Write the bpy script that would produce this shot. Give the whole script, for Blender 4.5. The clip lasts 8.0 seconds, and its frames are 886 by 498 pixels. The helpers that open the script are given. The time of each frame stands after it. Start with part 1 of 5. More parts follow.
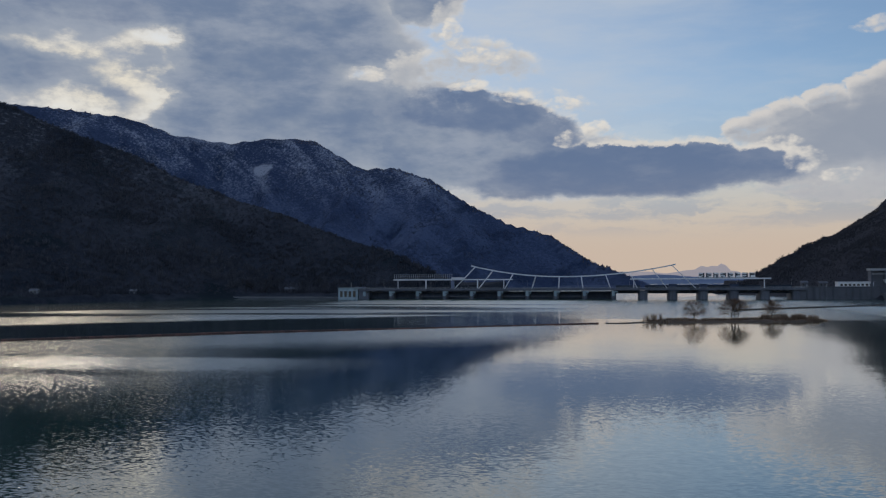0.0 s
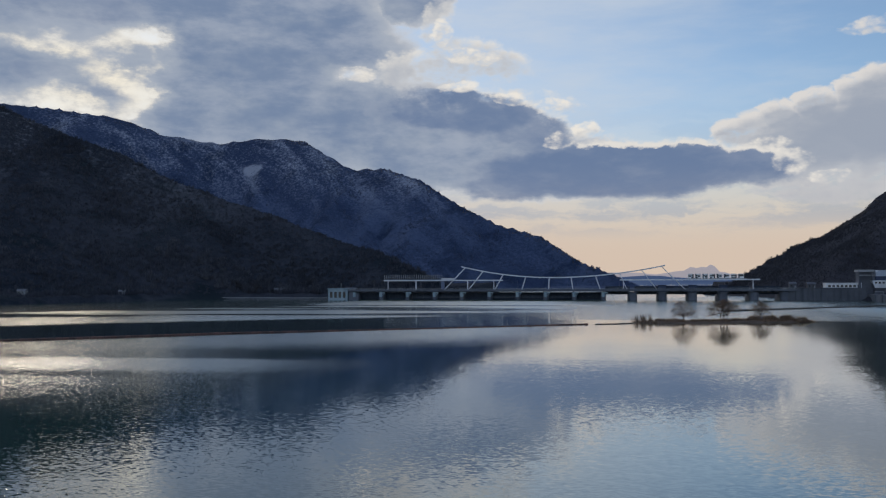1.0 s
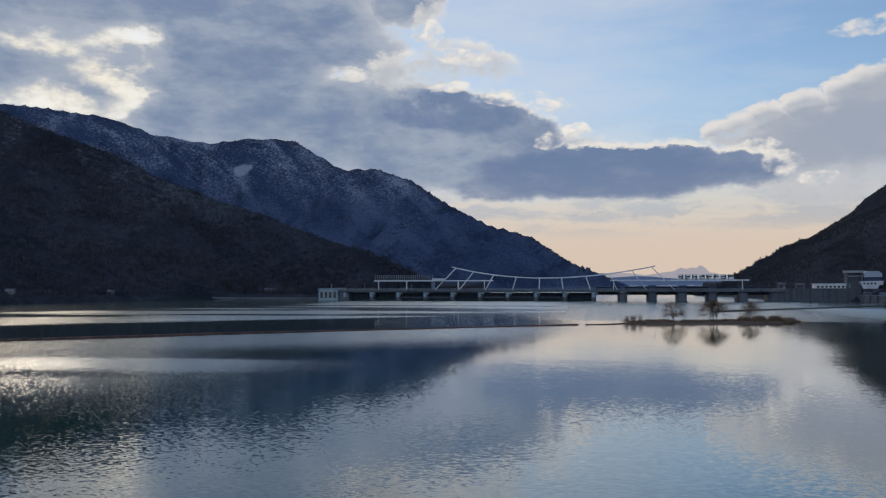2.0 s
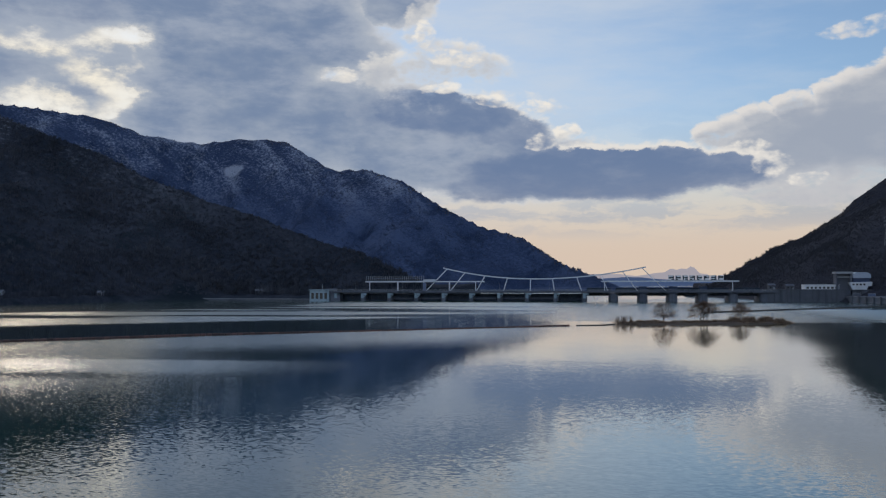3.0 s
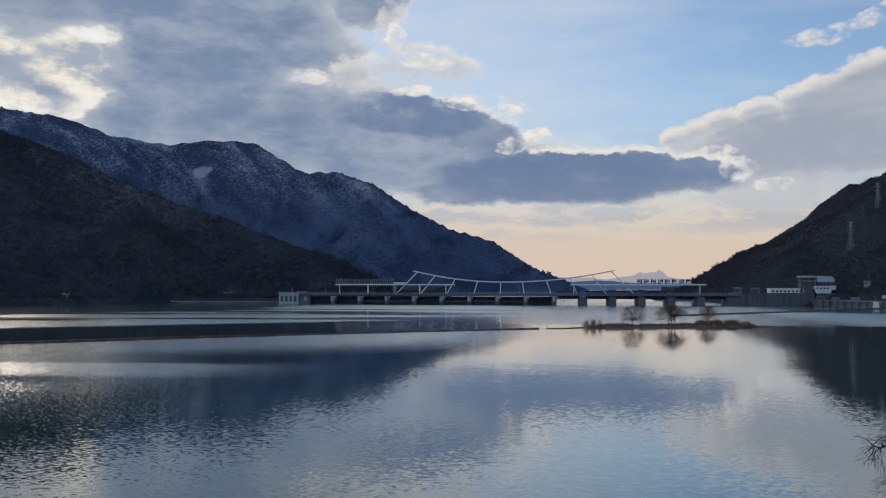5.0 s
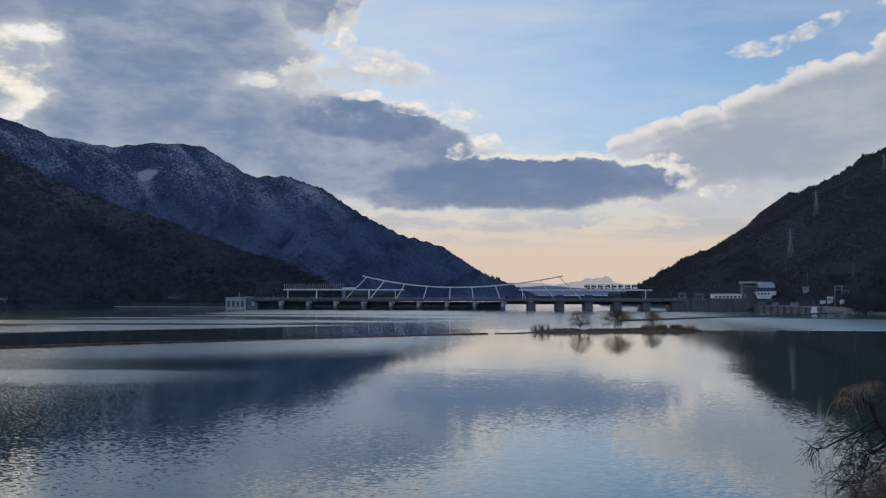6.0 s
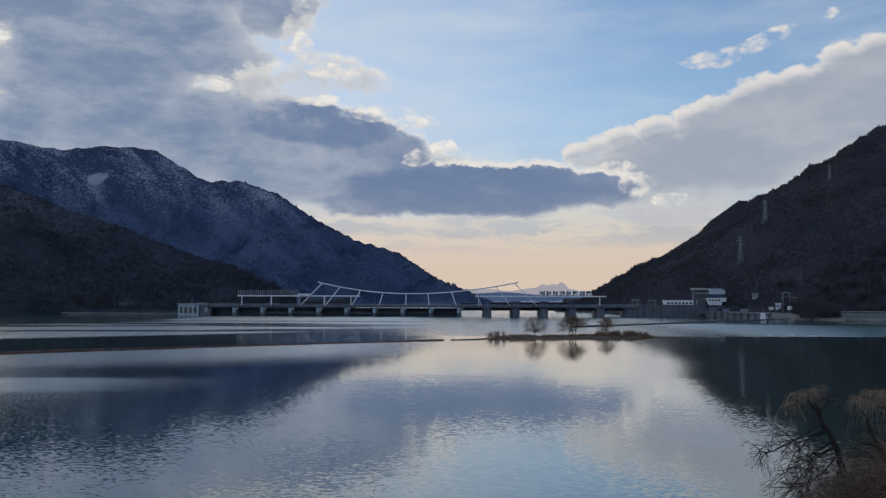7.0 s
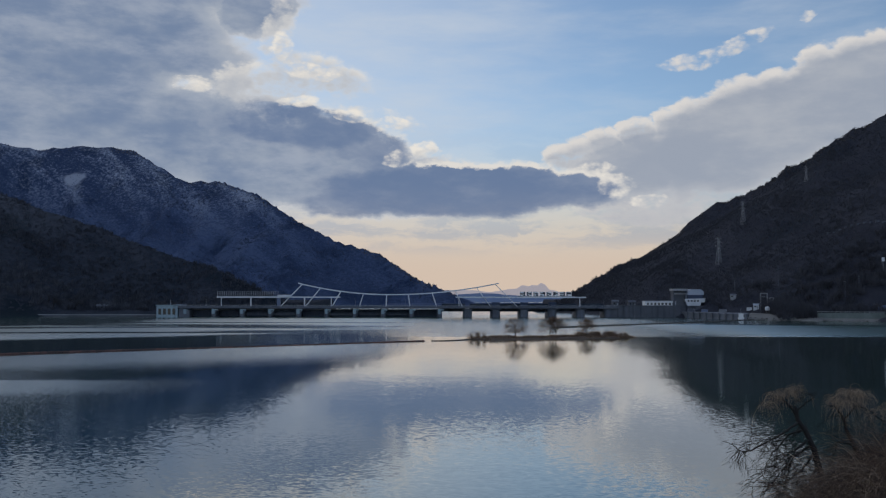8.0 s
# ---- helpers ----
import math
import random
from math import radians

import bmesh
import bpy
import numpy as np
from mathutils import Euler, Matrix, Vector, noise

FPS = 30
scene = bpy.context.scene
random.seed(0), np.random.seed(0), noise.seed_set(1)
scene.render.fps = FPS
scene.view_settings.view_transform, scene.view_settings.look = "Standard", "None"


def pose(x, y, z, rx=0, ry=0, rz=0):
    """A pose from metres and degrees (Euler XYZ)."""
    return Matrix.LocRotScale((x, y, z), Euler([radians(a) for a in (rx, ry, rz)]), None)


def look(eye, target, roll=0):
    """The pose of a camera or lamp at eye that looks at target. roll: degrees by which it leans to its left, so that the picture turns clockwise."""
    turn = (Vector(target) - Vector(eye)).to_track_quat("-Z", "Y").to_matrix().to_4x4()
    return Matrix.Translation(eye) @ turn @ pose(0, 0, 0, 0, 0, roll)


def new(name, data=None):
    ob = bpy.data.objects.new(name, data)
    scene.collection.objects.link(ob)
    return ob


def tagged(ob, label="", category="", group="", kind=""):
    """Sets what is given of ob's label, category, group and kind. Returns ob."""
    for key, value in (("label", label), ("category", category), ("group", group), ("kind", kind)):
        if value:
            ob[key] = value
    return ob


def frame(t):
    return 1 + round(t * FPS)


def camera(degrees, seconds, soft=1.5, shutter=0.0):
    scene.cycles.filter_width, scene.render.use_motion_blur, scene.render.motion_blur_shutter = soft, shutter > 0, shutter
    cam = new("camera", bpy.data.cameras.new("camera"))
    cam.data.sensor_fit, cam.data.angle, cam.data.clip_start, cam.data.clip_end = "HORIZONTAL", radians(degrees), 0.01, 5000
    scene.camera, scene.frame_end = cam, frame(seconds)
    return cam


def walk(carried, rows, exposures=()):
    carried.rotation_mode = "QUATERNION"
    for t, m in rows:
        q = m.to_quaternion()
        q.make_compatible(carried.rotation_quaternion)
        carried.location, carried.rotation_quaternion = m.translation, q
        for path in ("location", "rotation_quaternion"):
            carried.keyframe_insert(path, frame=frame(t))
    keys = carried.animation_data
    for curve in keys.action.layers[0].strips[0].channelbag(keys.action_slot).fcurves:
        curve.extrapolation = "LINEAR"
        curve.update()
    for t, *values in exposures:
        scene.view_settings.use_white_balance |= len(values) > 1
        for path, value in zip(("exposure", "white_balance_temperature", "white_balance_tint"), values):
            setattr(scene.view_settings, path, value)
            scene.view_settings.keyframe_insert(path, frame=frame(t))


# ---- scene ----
# ---- camera: one standpoint on the bank, a slow pan to the right ----
EYE = 16.8          # eye above the water
cam = camera(55.2, 8.0, 1.2)
TURNS = [           # seconds, yaw, pitch, roll
    (0.0, 11.60, 2.06, 0.26),
    (0.5, 11.25, 2.08, 0.23),
    (1.0, 10.93, 2.11, 0.20),
    (1.5, 10.60, 2.11, 0.15),
    (3.0, 9.70, 2.19, 0.12),
    (3.5, 9.38, 2.22, 0.09),
    (4.0, 9.04, 2.23, 0.08),
    (4.2, 8.84, 2.24, 0.06),
    (5.3, 6.86, 2.46, -0.03),
    (5.5, 6.13, 2.51, -0.04),
    (6.0, 4.28, 2.74, -0.08),
    (6.5, 2.59, 2.97, -0.13),
    (7.0, 1.31, 3.17, -0.13),
    (7.5, 0.44, 3.27, -0.10),
    (8.0, 0.00, 3.24, -0.05),
]
walk(cam, [(t, pose(0, 0, EYE, 90 + pitch, roll, yaw)) for t, yaw, pitch, roll in TURNS],
     [(0.0, -0.25), (1.5, 0.0), (3.5, -0.03), (5.5, 0.02), (6.5, 0.03), (8.0, -0.10)])


# ---- node helpers ----
class Net:
    """Short hand for building a node tree."""

    def __init__(self, tree):
        self.tree = tree
        tree.nodes.clear()

    def add(self, kind, ins=None):
        n = self.tree.nodes.new(kind)
        for k, v in (ins or {}).items():
            self.put(n.inputs[k], v)
        return n

    def put(self, socket, v):
        if isinstance(v, bpy.types.NodeSocket):
            self.tree.links.new(v, socket)
        else:
            socket.default_value = v

    def m(self, op, a, b=0.0, c=0.0, clamp=False):
        n = self.add("ShaderNodeMath", {0: a, 1: b, 2: c})
        n.operation, n.use_clamp = op, clamp
        return n.outputs[0]

    def v(self, op, a, b=(0, 0, 0)):
        n = self.add("ShaderNodeVectorMath", {0: a, 1: b})
        n.operation = op
        return n.outputs["Value"] if op in ("LENGTH", "DOT_PRODUCT", "DISTANCE") else n.outputs[0]

    def scale(self, a, s):
        n = self.add("ShaderNodeVectorMath", {0: a})
        n.operation = "SCALE"
        self.put(n.inputs["Scale"], s)
        return n.outputs[0]

    def xyz(self, x, y, z=0.0):
        return self.add("ShaderNodeCombineXYZ", {0: x, 1: y, 2: z}).outputs[0]

    def split(self, a):
        return self.add("ShaderNodeSeparateXYZ", {0: a}).outputs

    def noise(self, vec, scale, detail=4.0, rough=0.55, distort=0.0, color=False):
        n = self.add("ShaderNodeTexNoise", {"Vector": vec, "Scale": scale, "Detail": detail, "Roughness": rough, "Distortion": distort})
        return n.outputs["Color" if color else 0]

    def step(self, a, lo, hi, out_lo=0.0, out_hi=1.0):
        n = self.add("ShaderNodeMapRange", {0: a, 1: lo, 2: hi, 3: out_lo, 4: out_hi})
        n.interpolation_type = "SMOOTHSTEP"
        return n.outputs[0]

    def mix(self, f, a, b):
        n = self.add("ShaderNodeMix")
        n.data_type = "RGBA"
        self.put(n.inputs[0], f)
        for s, v in ((n.inputs[6], a), (n.inputs[7], b)):
            self.put(s, (*v, 1) if isinstance(v, tuple) and len(v) == 3 else v)
        return n.outputs[2]

    def mapped(self, vec, loc=(0, 0, 0), rot=(0, 0, 0), size=(1, 1, 1), kind="POINT"):
        n = self.add("ShaderNodeMapping")
        n.vector_type = kind
        for k, val in (("Vector", vec), ("Location", loc), ("Rotation", rot), ("Scale", size)):
            self.put(n.inputs[k], val)
        return n.outputs[0]


# ---- world: evening sky with broken cloud, the sun behind the cloud deck ----
SUN_AZ, SUN_EL = -40.0, 22.0
# clouds in three layers, back to front: azimuth, elevation, half width, half height, tilt (degrees), thickness
DECK = [
    (-30, 21.2, 21.0, 7.2, 0, 0.95), (-38, 13.2, 11.0, 5.0, 0, 0.75), (-22, 11.0, 11.5, 5.0, 0, 0.85), (-22, 15.8, 9.6, 4.8, 0, 0.95),
    (-13, 18.9, 3.2, 2.2, 0, 0.8), (-10, 8.8, 8.6, 3.4, 0, 0.85), (-3.0, 7.4, 8.0, 2.2, 0, 0.75),
]
HEAPS = [
    (-11.3, 17.2, 1.5, 3.0, -6, 0.42), (-8.6, 14.8, 4.6, 1.6, -12, 0.52), (-12.0, 14.0, 4.4, 1.9, 0, 0.50), (-4.4, 12.0, 3.8, 0.9, -8, 0.40),
    (-0.8, 9.2, 3.0, 1.1, -8, 0.36), (9.9, 9.6, 3.4, 1.4, 6, 0.55), (13.6, 8.9, 6.4, 2.6, 12, 0.85), (19.5, 10.2, 7.8, 3.9, 14, 0.95),
    (26.0, 12.4, 7.0, 3.6, 12, 0.95), (34, 13.4, 8.0, 4.8, 8, 0.95), (13.2, 6.4, 6.4, 2.2, 0, 0.50),
    (8.0, 9.7, 1.7, 0.8, 0, 0.60), (10.7, 10.6, 1.6, 0.9, 0, 0.65), (13.0, 11.1, 1.7, 0.9, 0, 0.65), (15.6, 11.6, 1.9, 1.1, 0, 0.65),
    (18.7, 12.4, 2.0, 1.2, 0, 0.65), (21.8, 13.2, 2.0, 1.3, 0, 0.65), (24.3, 14.2, 2.2, 1.5, 0, 0.65), (27.6, 14.6, 2.6, 1.6, 0, 0.65),
    (16.6, 15.1, 3.0, 0.70, 6, 0.34), (19.8, 16.0, 2.6, 0.65, 18, 0.34), (23.4, 17.2, 0.7, 0.45, 10, 0.30),
]
BARS = [(-9.8, 11.3, 7.0, 2.0, -3, 0.66), (-5.0, 10.0, 3.6, 2.0, -14, 0.55), (1.0, 7.3, 12.0, 2.1, 0, 0.86), (7.6, 7.4, 5.4, 1.6, -5, 0.62),
        (-4.5, 6.6, 7.0, 1.3, 4, 0.62), (-33.2, 11.9, 1.9, 0.55, 0, 0.40), (-36.4, 12.8, 2.4, 0.75, 0, 0.42), (-34.5, 16.8, 5.0, 1.2, 0, 0.5)]
# sunlit puffs in front of the bars
CAPS = [
    (-1.3, 9.9, 1.2, 0.75, 8, 0.50), (-3.2, 9.3, 1.5, 0.7, 0, 0.36), (-3.4, 11.7, 1.5, 0.6, 0, 0.45), (-6.4, 12.1, 1.7, 0.55, -4, 0.42),
    (-9.6, 12.9, 2.0, 0.5, 4, 0.40), (-16.6, 13.7, 1.8, 0.7, 0, 0.44), (-10.9, 16.4, 0.9, 1.2, -10, 0.42), (-9.0, 14.9, 2.6, 0.8, -10, 0.40),
    (11.6, 7.4, 1.8, 1.0, 0, 0.42), (10.6, 8.6, 1.6, 0.7, 0, 0.36), (13.8, 6.3, 1.6, 0.6, 0, 0.34),
]
# bright openings in the deck near the sun: azimuth, elevation, half width, half height
GAPS = [
    (-35.5, 14.6, 5.0, 0.7), (-30.4, 15.4, 2.6, 0.7), (-32.6, 13.0, 2.2, 1.0), (-30.2, 12.0, 2.0, 0.8),
    (-35.6, 11.0, 6.0, 0.9), (-16.9, 13.6, 2.0, 0.75),
]


def cloud_group(name, banks, warp, soft, lumps, frill, gaps=(), base=None):
    """Thickness of cloud in a direction (azimuth and elevation in degrees), and the same without its fine edge."""
    g = bpy.data.node_groups.new(name, "ShaderNodeTree")
    g.interface.new_socket("p", in_out="INPUT", socket_type="NodeSocketVector")
    g.interface.new_socket("edge", in_out="OUTPUT", socket_type="NodeSocketFloat")
    g.interface.new_socket("bulk", in_out="OUTPUT", socket_type="NodeSocketFloat")
    n = Net(g)
    p = n.add("NodeGroupInput").outputs[0]
    wob = n.scale(n.v("SUBTRACT", n.noise(n.mapped(p, size=(0.30, 0.5, 1)), 1.0, 5.0, 0.6, color=True), (0.5, 0.5, 0.5)), warp)
    q = n.v("ADD", p, n.v("MULTIPLY", wob, (1.0, 0.45, 0)))
    qx, qy, _ = n.split(q)
    total = None
    for az, el, w, h, tilt, thick in banks:
        # (the bank so far rides along in z, so that the banks are worked out one after another)
        at = n.xyz(qx, qy, total or 0.0)
        d = n.v("LENGTH", n.mapped(at, (az, el, 0), (0, 0, radians(tilt)), (w, h, 1000), "TEXTURE"))
        val = n.m("MULTIPLY", n.m("MINIMUM", n.m("MULTIPLY", n.m("SUBTRACT", 1.0, n.m("MULTIPLY", d, d)), 1.7), 1.0), thick)
        total = val if total is None else n.m("SMOOTH_MAX", total, val, 0.12)
    for az, el, w, h in gaps:
        d = n.v("LENGTH", n.mapped(n.xyz(qx, qy, total), (az, el, 0), (0, 0, 0), (w, h, 1000), "TEXTURE"))
        total = n.m("SUBTRACT", total, n.m("MULTIPLY", n.step(d, 1.6, 0.0), 0.56))
    bulk = n.m("ADD", total, n.m("MULTIPLY", n.m("SUBTRACT", n.noise(n.mapped(p, size=(0.30, 0.60, 1)), 1.0, 4.0, 0.55), 0.5), soft))
    fine = n.noise(n.mapped(p, size=(0.60, 1.0, 1)), 1.0, 7.0, 0.62)
    # billowed tops over flatter bases, where a base is given
    frill = n.step(n.split(p)[1], base, base + 3.0, frill * 0.3, frill) if base else frill
    edge = n.m("ADD", bulk, n.m("MULTIPLY", n.m("SUBTRACT", fine, 0.5), frill))
    cells = n.add("ShaderNodeTexVoronoi", {"Vector": n.mapped(n.v("ADD", p, n.scale(wob, 0.4)), size=(0.75, 1.15, 1)), "Scale": 1.0, "Detail": 2.5, "Roughness": 0.6})
    cells.feature, cells.normalize = "F1", False
    edge = n.m("ADD", edge, n.m("MULTIPLY", n.m("SUBTRACT", 0.5, cells.outputs["Distance"]), lumps))
    out = n.add("NodeGroupOutput")
    g.links.new(edge, out.inputs[0])
    g.links.new(bulk, out.inputs[1])
    return g


def build_world():
    w = bpy.data.worlds.new("evening_sky")
    scene.world = w
    w.use_nodes = True
    n = Net(w.node_tree)
    way = n.add("ShaderNodeTexCoord").outputs["Generated"]
    x, y, z = n.split(way)
    az = n.m("MULTIPLY", n.m("ARCTAN2", x, y), 57.2958)
    el = n.m("MULTIPLY", n.m("ARCSINE", z), 57.2958)
    p = n.xyz(az, el)

    def thickness(group, at):
        node = n.add("ShaderNodeGroup")
        node.node_tree = group
        n.put(node.inputs[0], at)
        return node.outputs

    air = n.add("ShaderNodeTexSky")
    air.sky_type, air.sun_disc = "NISHITA", False
    air.sun_elevation, air.sun_rotation = radians(SUN_EL), radians(SUN_AZ)
    air.air_density, air.dust_density, air.ozone_density = 1.0, 0.3, 3.0
    clear = n.scale(air.outputs[0], 0.12)
    # thin high cirrus
    cirrus = n.step(n.noise(n.mapped(p, rot=(0, 0, radians(25)), size=(0.05, 0.22, 1)), 1.0, 6.0, 0.6), 0.42, 0.75)
    clear = n.mix(n.m("ADD", n.m("MULTIPLY", cirrus, 0.42), n.step(az, -9, 13, 0.46, 0.05)), clear, (0.60, 0.66, 0.74))
    # warm evening haze low over the valley, paler above
    ahead = n.step(y, -0.1, 0.6, 0.3, 1.0)
    veil = n.m("MULTIPLY", n.step(el, 13.5, 1.5), ahead, clamp=True)
    haze = n.mix(n.step(el, 1.0, 8.5), (0.69, 0.555, 0.45), (0.66, 0.61, 0.55))
    bent = n.v("ADD", p, n.scale(n.v("SUBTRACT", n.noise(p, 0.35, 4.0, color=True), (0.5, 0.5, 0.5)), 1.2))
    layers = n.step(n.noise(n.mapped(bent, size=(0.09, 0.60, 1)), 1.0, 5.0, 0.6), 0.42, 0.57)
    haze = n.mix(n.m("MULTIPLY", layers, n.m("MULTIPLY", n.step(el, 2.4, 4.4), 0.8)), haze, (0.42, 0.42, 0.465))
    clear = n.mix(veil, clear, haze)
    near_sun = n.v("LENGTH", n.mapped(p, (-34, 13, 0), (0, 0, 0), (13, 6, 1000), "TEXTURE"))
    glow = n.step(near_sun, 1.0, 0.0)
    clear = n.mix(n.m("MULTIPLY", glow, 0.9), clear, (1.0, 0.92, 0.76))
    mottle = n.noise(n.mapped(p, size=(0.16, 0.4, 1)), 1.0, 6.0, 0.6)
    # the deck: soft grey, thin and bright where it opens
    deck = cloud_group("cloud_deck", DECK, 4.2, 1.0, 0.10, 0.75, GAPS)
    here, bulk = thickness(deck, p)
    thin = n.mix(glow, (0.66, 0.66, 0.67), (1.0, 0.91, 0.74))
    grey = n.mix(n.step(here, 0.0, 0.50), thin, (0.365, 0.415, 0.50))
    grey = n.mix(n.step(bulk, 0.45, 1.05), grey, (0.185, 0.252, 0.385))
    grey = n.mix(n.step(mottle, 0.42, 0.70, 0.0, 0.6), grey, (0.43, 0.475, 0.56))
    colour = n.mix(n.step(here, -0.16, 0.30), clear, grey)
    # heaps: white towards the sun, grey below
    heap = cloud_group("cloud_heaps", HEAPS, 2.2, 0.42, 0.34, 0.50)
    here, bulk = thickness(heap, p)
    above = n.m("ADD", n.m("MULTIPLY", thickness(heap, n.v("ADD", p, (-0.2, 0.62, 0)))[1], 0.62), n.m("MULTIPLY", here, 0.38))
    under = n.mix(n.step(bulk, 0.15, 0.95), (0.56, 0.575, 0.61), (0.34, 0.385, 0.47))
    under = n.mix(n.step(mottle, 0.40, 0.72, 0.0, 0.5), under, (0.52, 0.54, 0.575))
    white = n.mix(n.step(az, -12, 12), (0.82, 0.785, 0.73), (0.73, 0.705, 0.685))
    lit = n.step(above, 0.70, 0.02)
    body = n.mix(lit, under, white)
    body = n.mix(n.m("MULTIPLY", n.step(el, 8.0, 1.0), 0.75), body, haze)
    colour = n.mix(n.step(here, -0.02, n.step(az, -6, 4, 0.55, 0.40)), colour, body)
    # bars: dark blue-grey with a thin bright upper edge
    bar = cloud_group("cloud_bars", BARS, 3.4, 0.75, 0.24, 0.70, base=6.0)
    here, bulk = thickness(bar, p)
    close = thickness(bar, n.v("ADD", p, (0.0, 0.42, 0)))[0]
    body = n.mix(n.step(bulk, 0.0, 0.85), (0.38, 0.425, 0.51), (0.150, 0.215, 0.355))
    body = n.mix(n.step(mottle, 0.45, 0.75, 0.0, 0.35), body, (0.355, 0.395, 0.485))
    body = n.mix(n.m("MULTIPLY", n.m("MULTIPLY", n.step(close, 0.20, -0.05), n.step(n.m("ADD", az, n.m("MULTIPLY", n.m("SUBTRACT", el, 8.0), 2.0)), -4, 1)), 0.9), body, (0.84, 0.80, 0.74))
    body = n.mix(n.m("MULTIPLY", n.step(el, 8.0, 1.0), 0.4), body, haze)
    colour = n.mix(n.step(here, -0.08, n.step(az, -14, 2, 0.66, 0.42)), colour, body)
    cap = cloud_group("cloud_caps", CAPS, 1.8, 0.36, 0.36, 0.50)
    here = thickness(cap, p)[0]
    above = thickness(cap, n.v("ADD", p, (-0.15, 0.5, 0)))[0]
    body = n.mix(n.step(above, 0.75, -0.1), (0.50, 0.52, 0.56), (0.88, 0.83, 0.755))
    colour = n.mix(n.m("MULTIPLY", n.step(here, 0.0, 0.40), 0.92), colour, body)
    # unseen eastern sky at the camera's back: broken cloud added to brighten the hills
    east = n.m("MULTIPLY", n.step(y, 0.25, -0.25), n.step(z, 0.02, 0.2))
    heaps = n.step(n.noise(way, 3.0, 6.0, 0.6), 0.38, 0.56)
    colour = n.mix(n.m("MULTIPLY", east, heaps), colour, (0.34, 0.47, 0.74))
    back = n.add("ShaderNodeBackground", {"Color": colour, "Strength": 1.0})
    n.tree.links.new(back.outputs[0], n.add("ShaderNodeOutputWorld").inputs[0])


build_world()
lamp = bpy.data.lights.new("sun", "SUN")
lamp.energy, lamp.angle, lamp.color = 0.3, radians(12), (1.0, 0.86, 0.68)
sun = new("sun", lamp)
sun.matrix_world = look(
    (2000 * math.sin(radians(SUN_AZ)), 2000 * math.cos(radians(SUN_AZ)), 2000 * math.tan(radians(SUN_EL))), (0, 0, 0))


# ---- materials ----
def material(name, fill):
    m = bpy.data.materials.new(name)
    m.use_nodes = True
    n = Net(m.node_tree)
    b = n.add("ShaderNodeBsdfPrincipled")
    n.tree.links.new(b.outputs[0], n.add("ShaderNodeOutputMaterial").inputs[0])
    fill(n, b)
    return m


def surface(name, dark, light, rough=0.8, metal=0.0, size=1.0, bump=0.0, random=0.0, stain=0.0, streak=False):
    """Two tones mixed by noise at two scales, with stains, relief and a tone of its own for each object and island."""

    def fill(n, b):
        at = n.add("ShaderNodeTexCoord").outputs["Object"]
        pos = n.mapped(at, size=(1, 1, 0.15)) if streak else at
        big = n.noise(pos, 0.35 / size, 3.0)
        small = n.noise(at, 4.0 / size, 5.0, 0.65)
        f = n.m("ADD", n.m("MULTIPLY", big, 0.6), n.m("MULTIPLY", small, 0.5))
        if random:
            own = n.m("ADD", n.add("ShaderNodeObjectInfo").outputs["Random"], n.add("ShaderNodeNewGeometry").outputs["Random Per Island"])
            f = n.m("ADD", f, n.m("MULTIPLY", n.m("SUBTRACT", n.m("FRACT", own), 0.5), random))
        col = n.mix(n.step(f, 0.25, 0.85), dark, light)
        if stain:
            s = n.step(n.noise(n.mapped(at, size=(1, 1, 0.08)), 0.6 / size, 4.0), 0.5, 0.75)
            col = n.mix(n.m("MULTIPLY", s, stain), col, tuple(c * 0.45 for c in dark))
        n.put(b.inputs["Base Color"], col)
        n.put(b.inputs["Roughness"], n.step(small, 0.2, 0.8, max(rough - 0.1, 0.02), min(rough + 0.1, 1.0)))
        b.inputs["Metallic"].default_value = metal
        if bump:
            n.put(b.inputs["Normal"], n.add("ShaderNodeBump", {"Height": small, "Strength": 0.7, "Distance": bump}).outputs[0])

    return material(name, fill)


